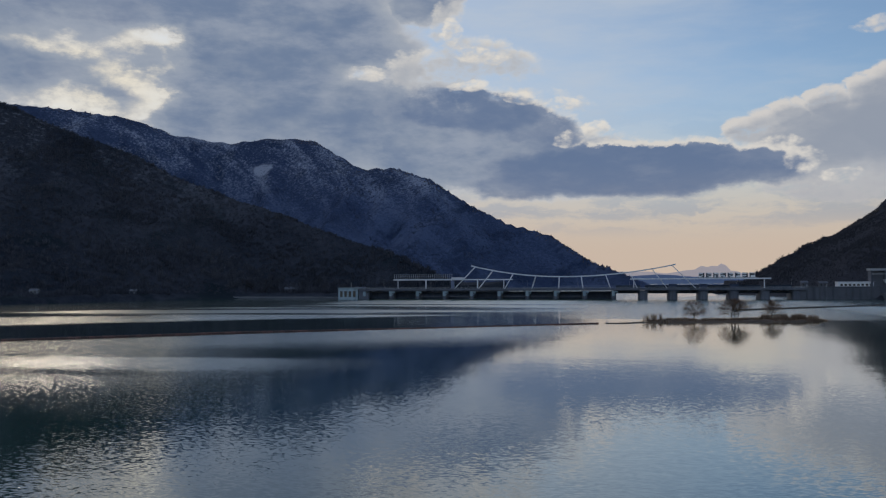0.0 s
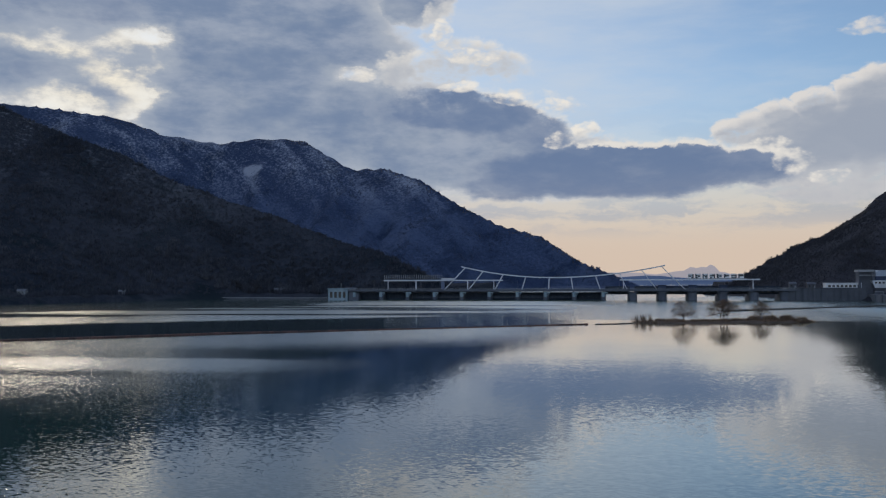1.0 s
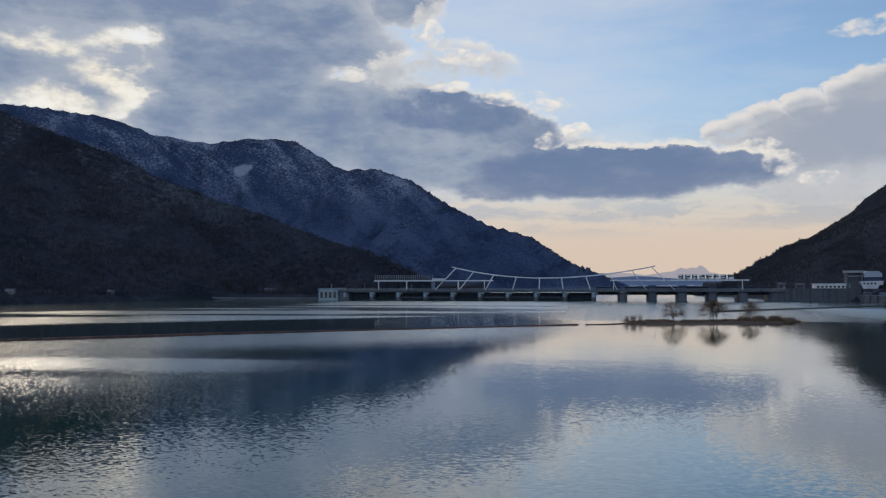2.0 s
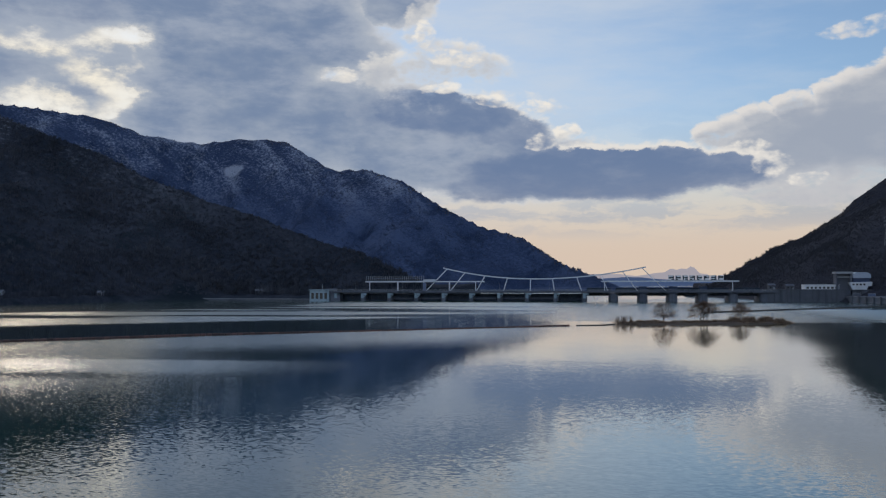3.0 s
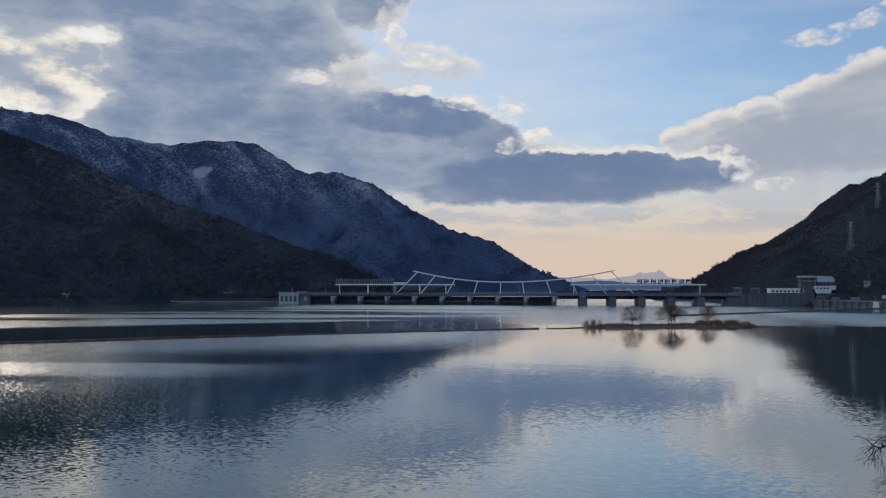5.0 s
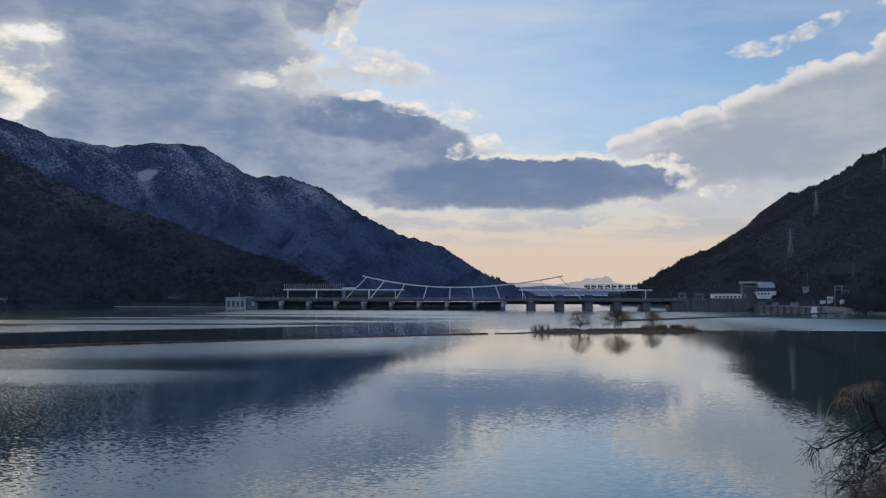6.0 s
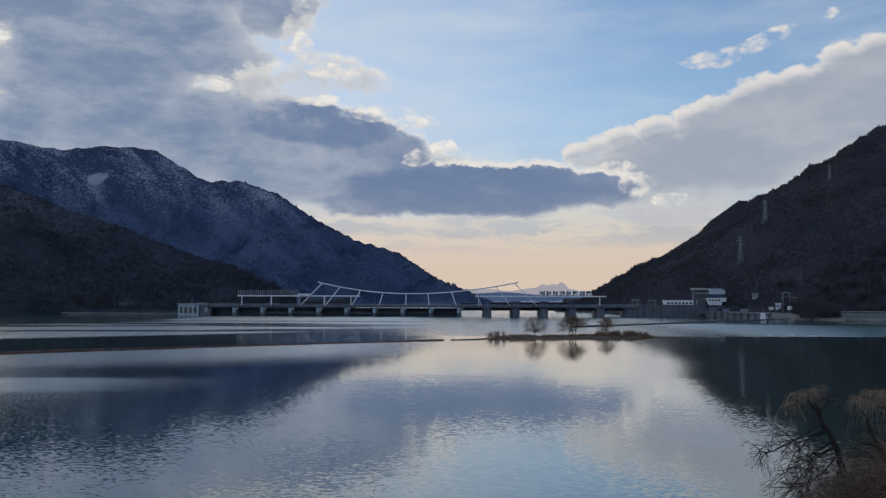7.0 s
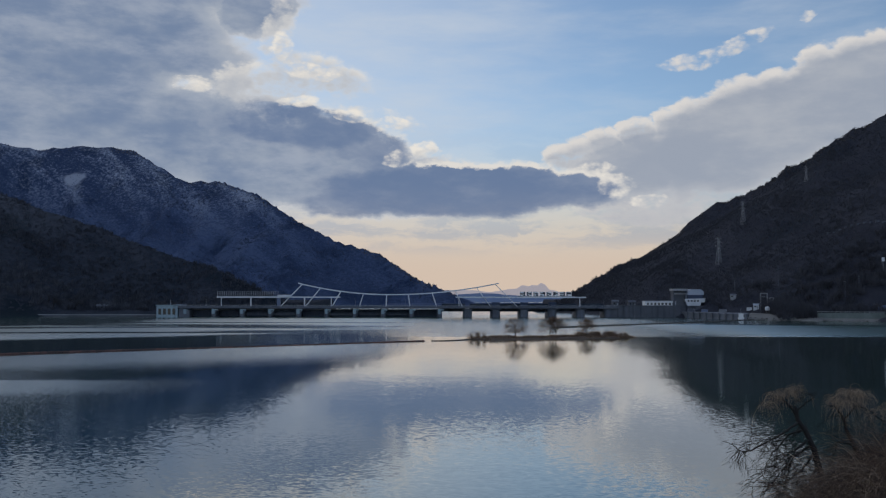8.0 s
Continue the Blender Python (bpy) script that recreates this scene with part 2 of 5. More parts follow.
def slope_fill(soil, brush, pine, snow, snow_from, patch, clearing=None):
    """A winter hillside: bare brush, darker evergreen patches, snow lying between the trees high up."""

    def fill(n, b):
        at = n.add("ShaderNodeNewGeometry").outputs["Position"]
        x, y, z = n.split(at)
        fine = n.noise(at, 0.16, 6.0, 0.7)
        mid = n.noise(n.mapped(at, size=(1, 1, 0.6)), 0.012, 5.0, 0.6)
        big = n.noise(at, 0.0035, 4.0, 0.55)
        # gullies and spurs down the slope, their relief shading painted as tone
        across = n.m("ADD", n.m("MULTIPLY", x, 0.57), n.m("MULTIPLY", z, 0.82))
        along = n.m("SUBTRACT", n.m("MULTIPLY", x, 0.82), n.m("MULTIPLY", z, 0.57))
        relief_tone = n.noise(n.xyz(n.m("MULTIPLY", across, 0.019), n.m("MULTIPLY", along, 0.0055), 0.0), 1.0, 5.0, 0.62, 0.6)
        col = n.mix(n.step(n.m("ADD", n.m("MULTIPLY", fine, 0.45), n.m("MULTIPLY", relief_tone, 0.55)), 0.40, 0.60), soil, brush)
        col = n.mix(n.step(mid, 0.52, 0.66), col, pine)
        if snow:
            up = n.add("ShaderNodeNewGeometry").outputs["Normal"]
            # real snow, thickened on the lit side so relief lighting shows in colour
            lit_side = n.v("DOT_PRODUCT", up, (-0.55, -0.45, 0.70))
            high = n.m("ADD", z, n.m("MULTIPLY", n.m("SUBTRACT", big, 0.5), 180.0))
            ground = n.m("ADD", n.m("ADD", n.m("MULTIPLY", relief_tone, 0.58), n.m("MULTIPLY", fine, 0.66)), n.m("MULTIPLY", n.m("SUBTRACT", lit_side, 0.75), 0.22))
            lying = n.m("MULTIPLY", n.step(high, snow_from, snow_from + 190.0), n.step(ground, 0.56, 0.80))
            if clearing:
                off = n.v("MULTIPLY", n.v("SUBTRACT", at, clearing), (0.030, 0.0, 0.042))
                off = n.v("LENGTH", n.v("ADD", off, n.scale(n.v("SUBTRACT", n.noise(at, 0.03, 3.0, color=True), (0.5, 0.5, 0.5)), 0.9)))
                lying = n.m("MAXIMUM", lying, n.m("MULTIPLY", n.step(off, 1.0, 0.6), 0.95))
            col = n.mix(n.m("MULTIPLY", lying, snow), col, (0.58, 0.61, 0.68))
        n.put(b.inputs["Base Color"], col)
        b.inputs["Roughness"].default_value = 0.95
        b.inputs["Specular IOR Level"].default_value = 0.1
        n.put(b.inputs["Normal"], n.add("ShaderNodeBump", {"Height": fine, "Strength": 0.8, "Distance": patch}).outputs[0])

    return fill


def water_fill(n, b):
    at = n.add("ShaderNodeNewGeometry").outputs["Position"]
    x, y, z = n.split(at)
    # wind: open water beyond the boom and the island is ruffled in long streaks, the near water is calm but for soft patches
    streaks = n.noise(n.mapped(at, rot=(0, 0, radians(-5)), size=(0.0030, 0.022, 0)), 1.0, 3.0, 0.5, 0.4)
    patches = n.noise(n.mapped(at, rot=(0, 0, radians(-14)), size=(0.007, 0.016, 0)), 1.0, 3.0, 0.5, 0.5)
    edge = n.m("ADD", y, n.m("MULTIPLY", n.m("SUBTRACT", patches, 0.5), 12.0))
    open_water = n.step(edge, 357, 363)
    off_boom = n.m("SUBTRACT", edge, n.m("ADD", n.m("MULTIPLY", x, 0.73), 331.0))
    streaky = n.step(streaks, 0.42, 0.53)
    # beyond the islet: full wind towards the power station, a light air before the middle of the dam
    beyond = n.m("MULTIPLY", open_water, n.m("MAXIMUM", n.step(x, 85, 125), n.m("MULTIPLY", n.step(x, -40, 10), 0.75)))
    outer = n.m("MULTIPLY", n.m("MULTIPLY", n.step(off_boom, 100, 132), n.step(x, 25, -35)), streaky)
    front = n.m("MULTIPLY", n.step(edge, 552, 572), n.step(x, -235, -190))
    front = n.m("MULTIPLY", front, n.step(x, 60, -20, 0.15, 1.0))
    # inside the boom: a ruffled strip, a calm lane, then a ruffled patch off the wooded bank
    inner = n.m("MULTIPLY", n.m("MULTIPLY", n.step(off_boom, -112, -36), n.step(off_boom, 4, -3)), n.step(x, 5, -50, 0.0, 0.72))
    lane = n.m("ADD", y, n.m("MULTIPLY", n.m("SUBTRACT", streaks, 0.5), 40.0))
    left = n.m("MULTIPLY", n.m("MULTIPLY", n.step(lane, 112, 160), n.step(lane, 184, 168)), n.step(x, -38, -85, 0.0, 0.85))
    far_left = n.m("MULTIPLY", n.m("MULTIPLY", n.step(n.m("ADD", x, n.m("MULTIPLY", y, 0.35)), 12, -55), n.step(y, 78, 140)), n.step(off_boom, 4, -3, 0.0, 0.66))
    left = n.m("MULTIPLY", n.m("MAXIMUM", left, far_left), n.step(patches, 0.30, 0.52, 0.45, 1.0))
    wind = n.m("MAXIMUM", n.m("MAXIMUM", beyond, outer), n.m("MAXIMUM", left, inner))
    # the lee of the wooded hill and of the power station is calm
    wind = n.m("MULTIPLY", wind, n.step(n.m("SUBTRACT", edge, n.m("MULTIPLY", x, 1.05)), 775, 735))
    wind = n.m("MULTIPLY", wind, n.m("MAXIMUM", n.step(x, 175, 95), n.step(n.m("ADD", edge, n.m("MULTIPLY", x, 0.25)), 610, 535)))
    wind = n.m("MAXIMUM", wind, front)
    amount = n.m("ADD", n.m("MULTIPLY", wind, 0.05), n.m("ADD", n.step(y, 210, 50, 0.006, 0.028), n.step(y, 345, 420, 0.0, 0.022)))
    amount = n.m("ADD", amount, n.m("MULTIPLY", n.step(x, 0, -45), n.step(y, 125, 70, 0.0, 0.014)))
    ripple = n.noise(n.mapped(at, rot=(0, 0, radians(8)), size=(1.7, 3.4, 0)), 1.0, 3.0, 0.6, color=True)
    chop = n.noise(n.mapped(at, rot=(0, 0, radians(4)), size=(3.4, 1.7, 0)), 1.0, 3.0, 0.7)
    swell = n.noise(n.mapped(at, rot=(0, 0, radians(-12)), size=(0.10, 0.28, 0)), 1.0, 2.0, 0.5, color=True)
    r = n.v("MULTIPLY", n.v("SUBTRACT", ripple, (0.5, 0.5, 0.5)), (0.7, 1.0, 0.0))
    s = n.v("MULTIPLY", n.v("SUBTRACT", swell, (0.5, 0.5, 0.5)), (0.005, 0.007, 0.0))
    # the more wind, the more wavelets turn a steep face to the bank
    steep = n.m("MULTIPLY", n.step(n.m("ADD", chop, n.m("MULTIPLY", wind, 0.28)), 0.56, 0.80), n.step(wind, 0.02, 0.12))
    # a light air only before the open gates
    mild = n.m("MULTIPLY", n.m("MULTIPLY", n.step(x, -60, -5), n.step(x, 160, 105)), open_water)
    slope = n.m("ADD", n.step(x, 60, 150, 0.115, 0.15), n.m("MULTIPLY", mild, -0.092))
    lull = n.m("MULTIPLY", n.m("MULTIPLY", n.step(y, 165, 225), n.step(y, 362, 350)), n.step(x, 20, 60, 0.002, -0.010))
    lean = n.m("SUBTRACT", lull, n.m("MULTIPLY", steep, slope))
    tilt = n.v("ADD", n.v("ADD", n.scale(r, n.m("MULTIPLY", amount, 4.0)), s), n.xyz(0.0, lean))
    n.put(b.inputs["Normal"], n.v("NORMALIZE", n.v("ADD", tilt, (0, 0, 1))))
    n.put(b.inputs["Base Color"], n.mix(n.noise(at, 0.02, 3.0), (0.006, 0.044, 0.028), (0.009, 0.054, 0.035)))
    # wavelets too small to tell apart blur the reflections of the far water
    calm = n.m("ADD", n.step(y, 80, 220, 0.034, 0.058), n.m("ADD", n.step(y, 230, 330, 0.0, 0.025), n.step(y, 345, 430, 0.0, 0.055)))
    n.put(b.inputs["Roughness"], n.m("ADD", n.m("MULTIPLY", wind, 0.17), calm))
    b.inputs["IOR"].default_value = 1.50
    b.inputs["Coat Weight"].default_value, b.inputs["Coat IOR"].default_value = 0.8, 1.40
    n.put(b.inputs["Coat Roughness"], calm)
    n.put(b.inputs["Coat Normal"], b.inputs["Normal"].links[0].from_socket)


CLEARING = (-893.0, 2006.0, 300.0)
WATER = material("lake_water", water_fill)
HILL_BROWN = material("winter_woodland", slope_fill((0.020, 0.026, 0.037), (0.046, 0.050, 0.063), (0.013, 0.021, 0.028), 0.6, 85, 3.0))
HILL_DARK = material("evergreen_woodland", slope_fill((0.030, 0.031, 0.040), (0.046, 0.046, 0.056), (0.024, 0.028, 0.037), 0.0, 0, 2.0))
# soil, brush and pine blues hold the air haze before the mountain
HILL_HAZY_SNOW = material("hazy_snowy_woodland", slope_fill((0.034, 0.053, 0.106), (0.074, 0.102, 0.176), (0.024, 0.040, 0.082), 0.50, 150, 4.0, CLEARING))
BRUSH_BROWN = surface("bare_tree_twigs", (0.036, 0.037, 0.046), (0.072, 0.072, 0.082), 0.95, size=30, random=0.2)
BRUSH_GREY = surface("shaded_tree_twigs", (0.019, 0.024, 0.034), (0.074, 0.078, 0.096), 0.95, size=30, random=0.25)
BRUSH_PALE = surface("pale_shore_twigs", (0.036, 0.040, 0.052), (0.105, 0.108, 0.125), 0.95, size=30, random=0.4)
# air haze put into the twigs' base colour as blue
BRUSH_HAZE = surface("haze_blue_twigs", (0.040, 0.058, 0.108), (0.084, 0.112, 0.182), 0.95, size=40, random=0.2)
CONCRETE = surface("dam_concrete", (0.070, 0.078, 0.098), (0.145, 0.155, 0.18), 0.85, size=4, bump=0.03, random=0.3, stain=0.6)
CONCRETE_DARK = surface("wet_concrete", (0.060, 0.066, 0.080), (0.125, 0.132, 0.15), 0.8, size=4, bump=0.03, random=0.3, stain=0.6)
GATE_STEEL = surface("gate_steel", (0.030, 0.045, 0.072), (0.075, 0.100, 0.14), 0.55, 0.3, size=2, random=0.3, stain=0.4)
HOIST_BLUE = surface("dark_blue_cladding", (0.018, 0.030, 0.065), (0.040, 0.060, 0.115), 0.6, size=2, random=0.3)
WHITE_STEEL = surface("white_painted_steel", (0.54, 0.55, 0.57), (0.72, 0.73, 0.75), 0.45, size=3, random=0.1)
BLUE_STEEL = surface("blue_painted_steel", (0.09, 0.12, 0.20), (0.15, 0.19, 0.28), 0.5, size=3)
GREY_STEEL = surface("galvanised_steel", (0.22, 0.23, 0.24), (0.36, 0.37, 0.38), 0.5, 0.4, size=2)
SIGN_WHITE = surface("sign_panel_white", (0.70, 0.68, 0.65), (0.85, 0.83, 0.80), 0.5, size=3)
SIGN_DARK = surface("sign_letter_dark", (0.02, 0.022, 0.03), (0.05, 0.05, 0.06), 0.6, size=3)
WHITE_WALL = surface("white_render", (0.55, 0.56, 0.57), (0.76, 0.77, 0.78), 0.8, size=4, random=0.2, stain=0.35)
GREY_WALL = surface("grey_render", (0.20, 0.21, 0.22), (0.34, 0.35, 0.36), 0.8, size=4, random=0.3, stain=0.4)
PALE_TEAL = surface("pale_teal_render", (0.20, 0.27, 0.31), (0.34, 0.43, 0.47), 0.7, size=3, random=0.2, stain=0.4)
ROOF_BLUE = surface("blue_grey_roof", (0.30, 0.34, 0.40), (0.46, 0.50, 0.56), 0.5, size=4)
GLASS_DARK = surface("dark_window_glass", (0.015, 0.018, 0.022), (0.03, 0.035, 0.04), 0.12, size=2)
ASPHALT = surface("asphalt", (0.04, 0.04, 0.042), (0.065, 0.065, 0.066), 0.9, size=2)
EARTH = surface("island_earth", (0.06, 0.040, 0.028), (0.15, 0.10, 0.068), 0.95, size=3, bump=0.1)
BANK = surface("bank_soil", (0.07, 0.058, 0.050), (0.20, 0.165, 0.145), 0.95, size=3, bump=0.06)
SAND = surface("pale_shore_gravel", (0.09, 0.086, 0.08), (0.20, 0.19, 0.175), 0.95, size=3, bump=0.1)
REED = surface("dry_reed", (0.10, 0.062, 0.040), (0.30, 0.195, 0.125), 0.9, size=1, random=0.8)
BARK = surface("dark_bark", (0.010, 0.009, 0.008), (0.032, 0.027, 0.023), 0.95, size=0.3, bump=0.01)
TWIG = surface("grey_brown_twig", (0.090, 0.052, 0.034), (0.22, 0.138, 0.092), 0.9, size=0.5, random=0.8)
WILLOW_TWIG = surface("pale_willow_twig", (0.15, 0.098, 0.064), (0.46, 0.325, 0.215), 0.85, size=0.5, random=0.9)
BUSH_TWIG = surface("brown_bush_stem", (0.048, 0.033, 0.026), (0.17, 0.115, 0.082), 0.9, size=0.5, random=0.8)
# paler than other hill twigs: the crest's sunlit rim, put into the colour
LIT_EDGE_TWIG = surface("sunlit_crest_twigs", (0.05, 0.045, 0.045), (0.16, 0.135, 0.12), 0.95, size=20, random=0.5)
FLOAT_RED = surface("faded_red_float", (0.075, 0.040, 0.036), (0.15, 0.07, 0.058), 0.7, size=1, random=0.7)
FLOAT_DARK = surface("dark_float", (0.035, 0.033, 0.033), (0.08, 0.075, 0.07), 0.7, size=1, random=0.6)
BOAT_WHITE = surface("white_hull", (0.55, 0.56, 0.57), (0.75, 0.76, 0.77), 0.35, size=2)
GREEN_WALL = surface("mossy_wall", (0.09, 0.11, 0.10), (0.17, 0.19, 0.17), 0.9, size=3, stain=0.4)
TENT_BLUE = surface("blue_sheet", (0.05, 0.10, 0.22), (0.10, 0.17, 0.32), 0.5, size=2)
CAR_PAINT = surface("silver_car_paint", (0.35, 0.36, 0.37), (0.60, 0.61, 0.62), 0.3, 0.3, size=2, random=0.6)
RUBBER = surface("tyre_rubber", (0.015, 0.015, 0.015), (0.03, 0.03, 0.03), 0.9)
LAMP_GLASS = surface("lamp_glass", (0.5, 0.5, 0.48), (0.7, 0.7, 0.66), 0.3)


# distance haze put in as emission, so these hills glow by themselves
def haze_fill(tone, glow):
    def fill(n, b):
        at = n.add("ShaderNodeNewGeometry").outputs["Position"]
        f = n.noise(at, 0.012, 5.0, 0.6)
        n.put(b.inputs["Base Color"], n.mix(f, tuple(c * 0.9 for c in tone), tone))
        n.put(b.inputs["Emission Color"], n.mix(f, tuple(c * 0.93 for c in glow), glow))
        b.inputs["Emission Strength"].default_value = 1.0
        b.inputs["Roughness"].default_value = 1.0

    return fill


FAR_BLUE = material("distant_hills_haze", haze_fill((0.02, 0.025, 0.04), (0.036, 0.062, 0.135)))
FAR_PALE = material("distant_peaks_haze", haze_fill((0.02, 0.02, 0.03), (0.36, 0.335, 0.37)))


# ---- mesh helpers ----
class Mesh:
    """Collects faces of simple solids, then becomes one mesh."""

    def __init__(self):
        self.verts, self.faces = [], []

    def solid(self, pts, faces):
        k = len(self.verts)
        self.verts += [tuple(p) for p in pts]
        self.faces += [tuple(k + i for i in f) for f in faces]
        return self

    def box(self, x0, x1, y0, y1, z0, z1, chamfer=0.0):
        """A box, its upright and top edges taken off where a chamfer is given."""
        if not chamfer:
            pts = [(x, y, z) for z in (z0, z1) for x, y in ((x0, y0), (x1, y0), (x1, y1), (x0, y1))]
            return self.solid(pts, [(3, 2, 1, 0), (4, 5, 6, 7), (0, 1, 5, 4), (1, 2, 6, 5), (2, 3, 7, 6), (3, 0, 4, 7)])
        c = chamfer
        return self.prism([(x0 + c, y0), (x1 - c, y0), (x1, y0 + c), (x1, y1 - c), (x1 - c, y1), (x0 + c, y1), (x0, y1 - c), (x0, y0 + c)], z0, z1)

    def prism(self, ring, z0, z1):
        n = len(ring)
        pts = [(x, y, z0) for x, y in ring] + [(x, y, z1) for x, y in ring]
        return self.solid(pts, [tuple(range(n))[::-1], tuple(range(n, 2 * n))] + [(i, (i + 1) % n, n + (i + 1) % n, n + i) for i in range(n)])

    def loft(self, rings):
        """Skin over rings of points, capped at both ends."""
        n = len(rings[0])
        pts = [p for r in rings for p in r]
        faces = [tuple(range(n))[::-1], tuple(range((len(rings) - 1) * n, len(rings) * n))]
        for k in range(len(rings) - 1):
            faces += [(k * n + i, k * n + (i + 1) % n, (k + 1) * n + (i + 1) % n, (k + 1) * n + i) for i in range(n)]
        return self.solid(pts, faces)

    def tube(self, path, radii, sides=6):
        """A tapered tube along a path."""
        path = [Vector(p) for p in path]
        rings = []
        for i, p in enumerate(path):
            way = (path[min(i + 1, len(path) - 1)] - path[max(i - 1, 0)]).normalized()
            side = way.cross(Vector((0, 0, 1)) if abs(way.z) < 0.9 else Vector((1, 0, 0))).normalized()
            up = side.cross(way)
            r = radii[i] if isinstance(radii, (list, tuple)) else radii
            rings.append([p + r * (math.cos(a) * side + math.sin(a) * up) for a in [2 * math.pi * k / sides for k in range(sides)]])
        return self.loft(rings)

    def beam(self, a, b, w, h):
        """A square bar from a to b."""
        a, b = Vector(a), Vector(b)
        way = (b - a).normalized()
        side = way.cross(Vector((0, 0, 1)) if abs(way.z) < 0.95 else Vector((0, 1, 0))).normalized()
        up = side.cross(way)
        return self.loft([[p + s * w / 2 * side + u * h / 2 * up for s, u in ((-1, -1), (1, -1), (1, 1), (-1, 1))] for p in (a, b)])

    def data(self, name):
        me = bpy.data.meshes.new(name)
        me.from_pydata(self.verts, [], self.faces)
        me.update()
        return me


def part(name, mesh, mat, parent=None, label="", smooth=False):
    """Links a Mesh (or mesh data that other pieces share) as one object under a thing."""
    me = mesh.data(name) if isinstance(mesh, Mesh) else mesh
    if not me.materials:
        me.materials.append(mat)
    if smooth:
        me.shade_smooth()
    ob = new(name, me)
    ob.parent = parent
    return tagged(ob, label)


def thing(name, label, category, at=(0, 0, 0), turn=0.0, group="", kind=""):
    ob = new(name)
    ob.matrix_world = pose(*at, 0, 0, turn)
    return tagged(ob, label, category, group, kind)


# ---- smooth noise on arrays, for the lie of the land ----
def lattice(ix, iy, seed):
    h = (ix * 374761393 + iy * 668265263 + seed * 974634777) & 0x7FFFFFFF
    h = ((h ^ (h >> 13)) * 1274126177) & 0x7FFFFFFF
    return ((h ^ (h >> 16)) & 0xFFFF) / 65535.0


def value_noise(x, y, seed):
    ix, iy = np.floor(x).astype(np.int64), np.floor(y).astype(np.int64)
    fx, fy = x - ix, y - iy
    fx, fy = fx * fx * (3 - 2 * fx), fy * fy * (3 - 2 * fy)
    a, b = lattice(ix, iy, seed), lattice(ix + 1, iy, seed)
    c, d = lattice(ix, iy + 1, seed), lattice(ix + 1, iy + 1, seed)
    return (a * (1 - fx) + b * fx) * (1 - fy) + (c * (1 - fx) + d * fx) * fy - 0.5


def fbm(x, y, size, seed, octaves=5):
    total = 0
    for k in range(octaves):
        total = total + value_noise(x * 2 ** k / size, y * 2 ** k / size, seed + k) * 0.5 ** k
    return total


def ridge_height(x, y, crest, slope, seed, spur=160.0, cut=0.30, sharp=0.3, brow=30.0, calm=8.0):
    """Height of ground that falls from a crest line (knots of x, y, z), with spurs and gullies."""
    best = np.full(x.shape, -1e9)
    far = np.full(x.shape, 1e9)
    for (ax, ay, az), (bx, by, bz) in zip(crest[:-1], crest[1:]):
        dx, dy = bx - ax, by - ay
        s = np.clip(((x - ax) * dx + (y - ay) * dy) / (dx * dx + dy * dy), 0, 1)
        d = np.hypot(x - ax - s * dx, y - ay - s * dy)
        z = az + s * (bz - az)
        h = z - slope * d - sharp * brow * (1 - np.exp(-d / brow))
        best, far = np.where(h > best, h, best), np.minimum(far, d)
    ridged = 1 - 2 * np.abs(fbm(x, y * 0.35, spur, seed, 4))
    body = np.clip((far - calm) / 160.0, 0, 1)
    drop = np.clip(best / 120.0, 0.15, 1)
    small = 1 - 2 * np.abs(fbm(x, y * 0.4, spur * 0.38, seed + 21, 3))
    return best + (small - 0.8) * spur * 0.38 * cut * 0.8 * body * drop + (ridged - 0.8) * spur * cut * body * drop + fbm(x, y, 60, seed + 9, 4) * (2 + 10 * body)


def land(name, height, x0, x1, y0, y1, step, mat, label, category):
    xs, ys = np.arange(x0, x1 + step, step), np.arange(y0, y1 + step, step)
    gx, gy = np.meshgrid(xs, ys)
    gz = height(gx, gy)
    w = len(xs)
    keep = gz > -6
    idx = np.arange(gx.size).reshape(gx.shape)
    use = keep[:-1, :-1] | keep[1:, :-1] | keep[:-1, 1:] | keep[1:, 1:]
    a = idx[:-1, :-1][use]
    faces = np.stack([a, a + 1, a + w + 1, a + w], 1)
    me = bpy.data.meshes.new(name)
    me.from_pydata(np.stack([gx, gy, np.maximum(gz, -8)], -1).reshape(-1, 3).tolist(), [], faces.tolist())
    me.materials.append(mat)
    me.shade_smooth()
    return tagged(new(name, me), label, category, kind="structure")


def meshed(height, x0, y0, step):
    """The same ground as the mesh of land() has it between its grid points."""

    def at(x, y):
        ix, iy = np.floor((x - x0) / step), np.floor((y - y0) / step)
        fx, fy = (x - x0) / step - ix, (y - y0) / step - iy
        gx, gy = x0 + ix * step, y0 + iy * step
        low = height(gx, gy) * (1 - fx) + height(gx + step, gy) * fx
        high = height(gx, gy + step) * (1 - fx) + height(gx + step, gy + step) * fx
        return low * (1 - fy) + high * fy

    return at


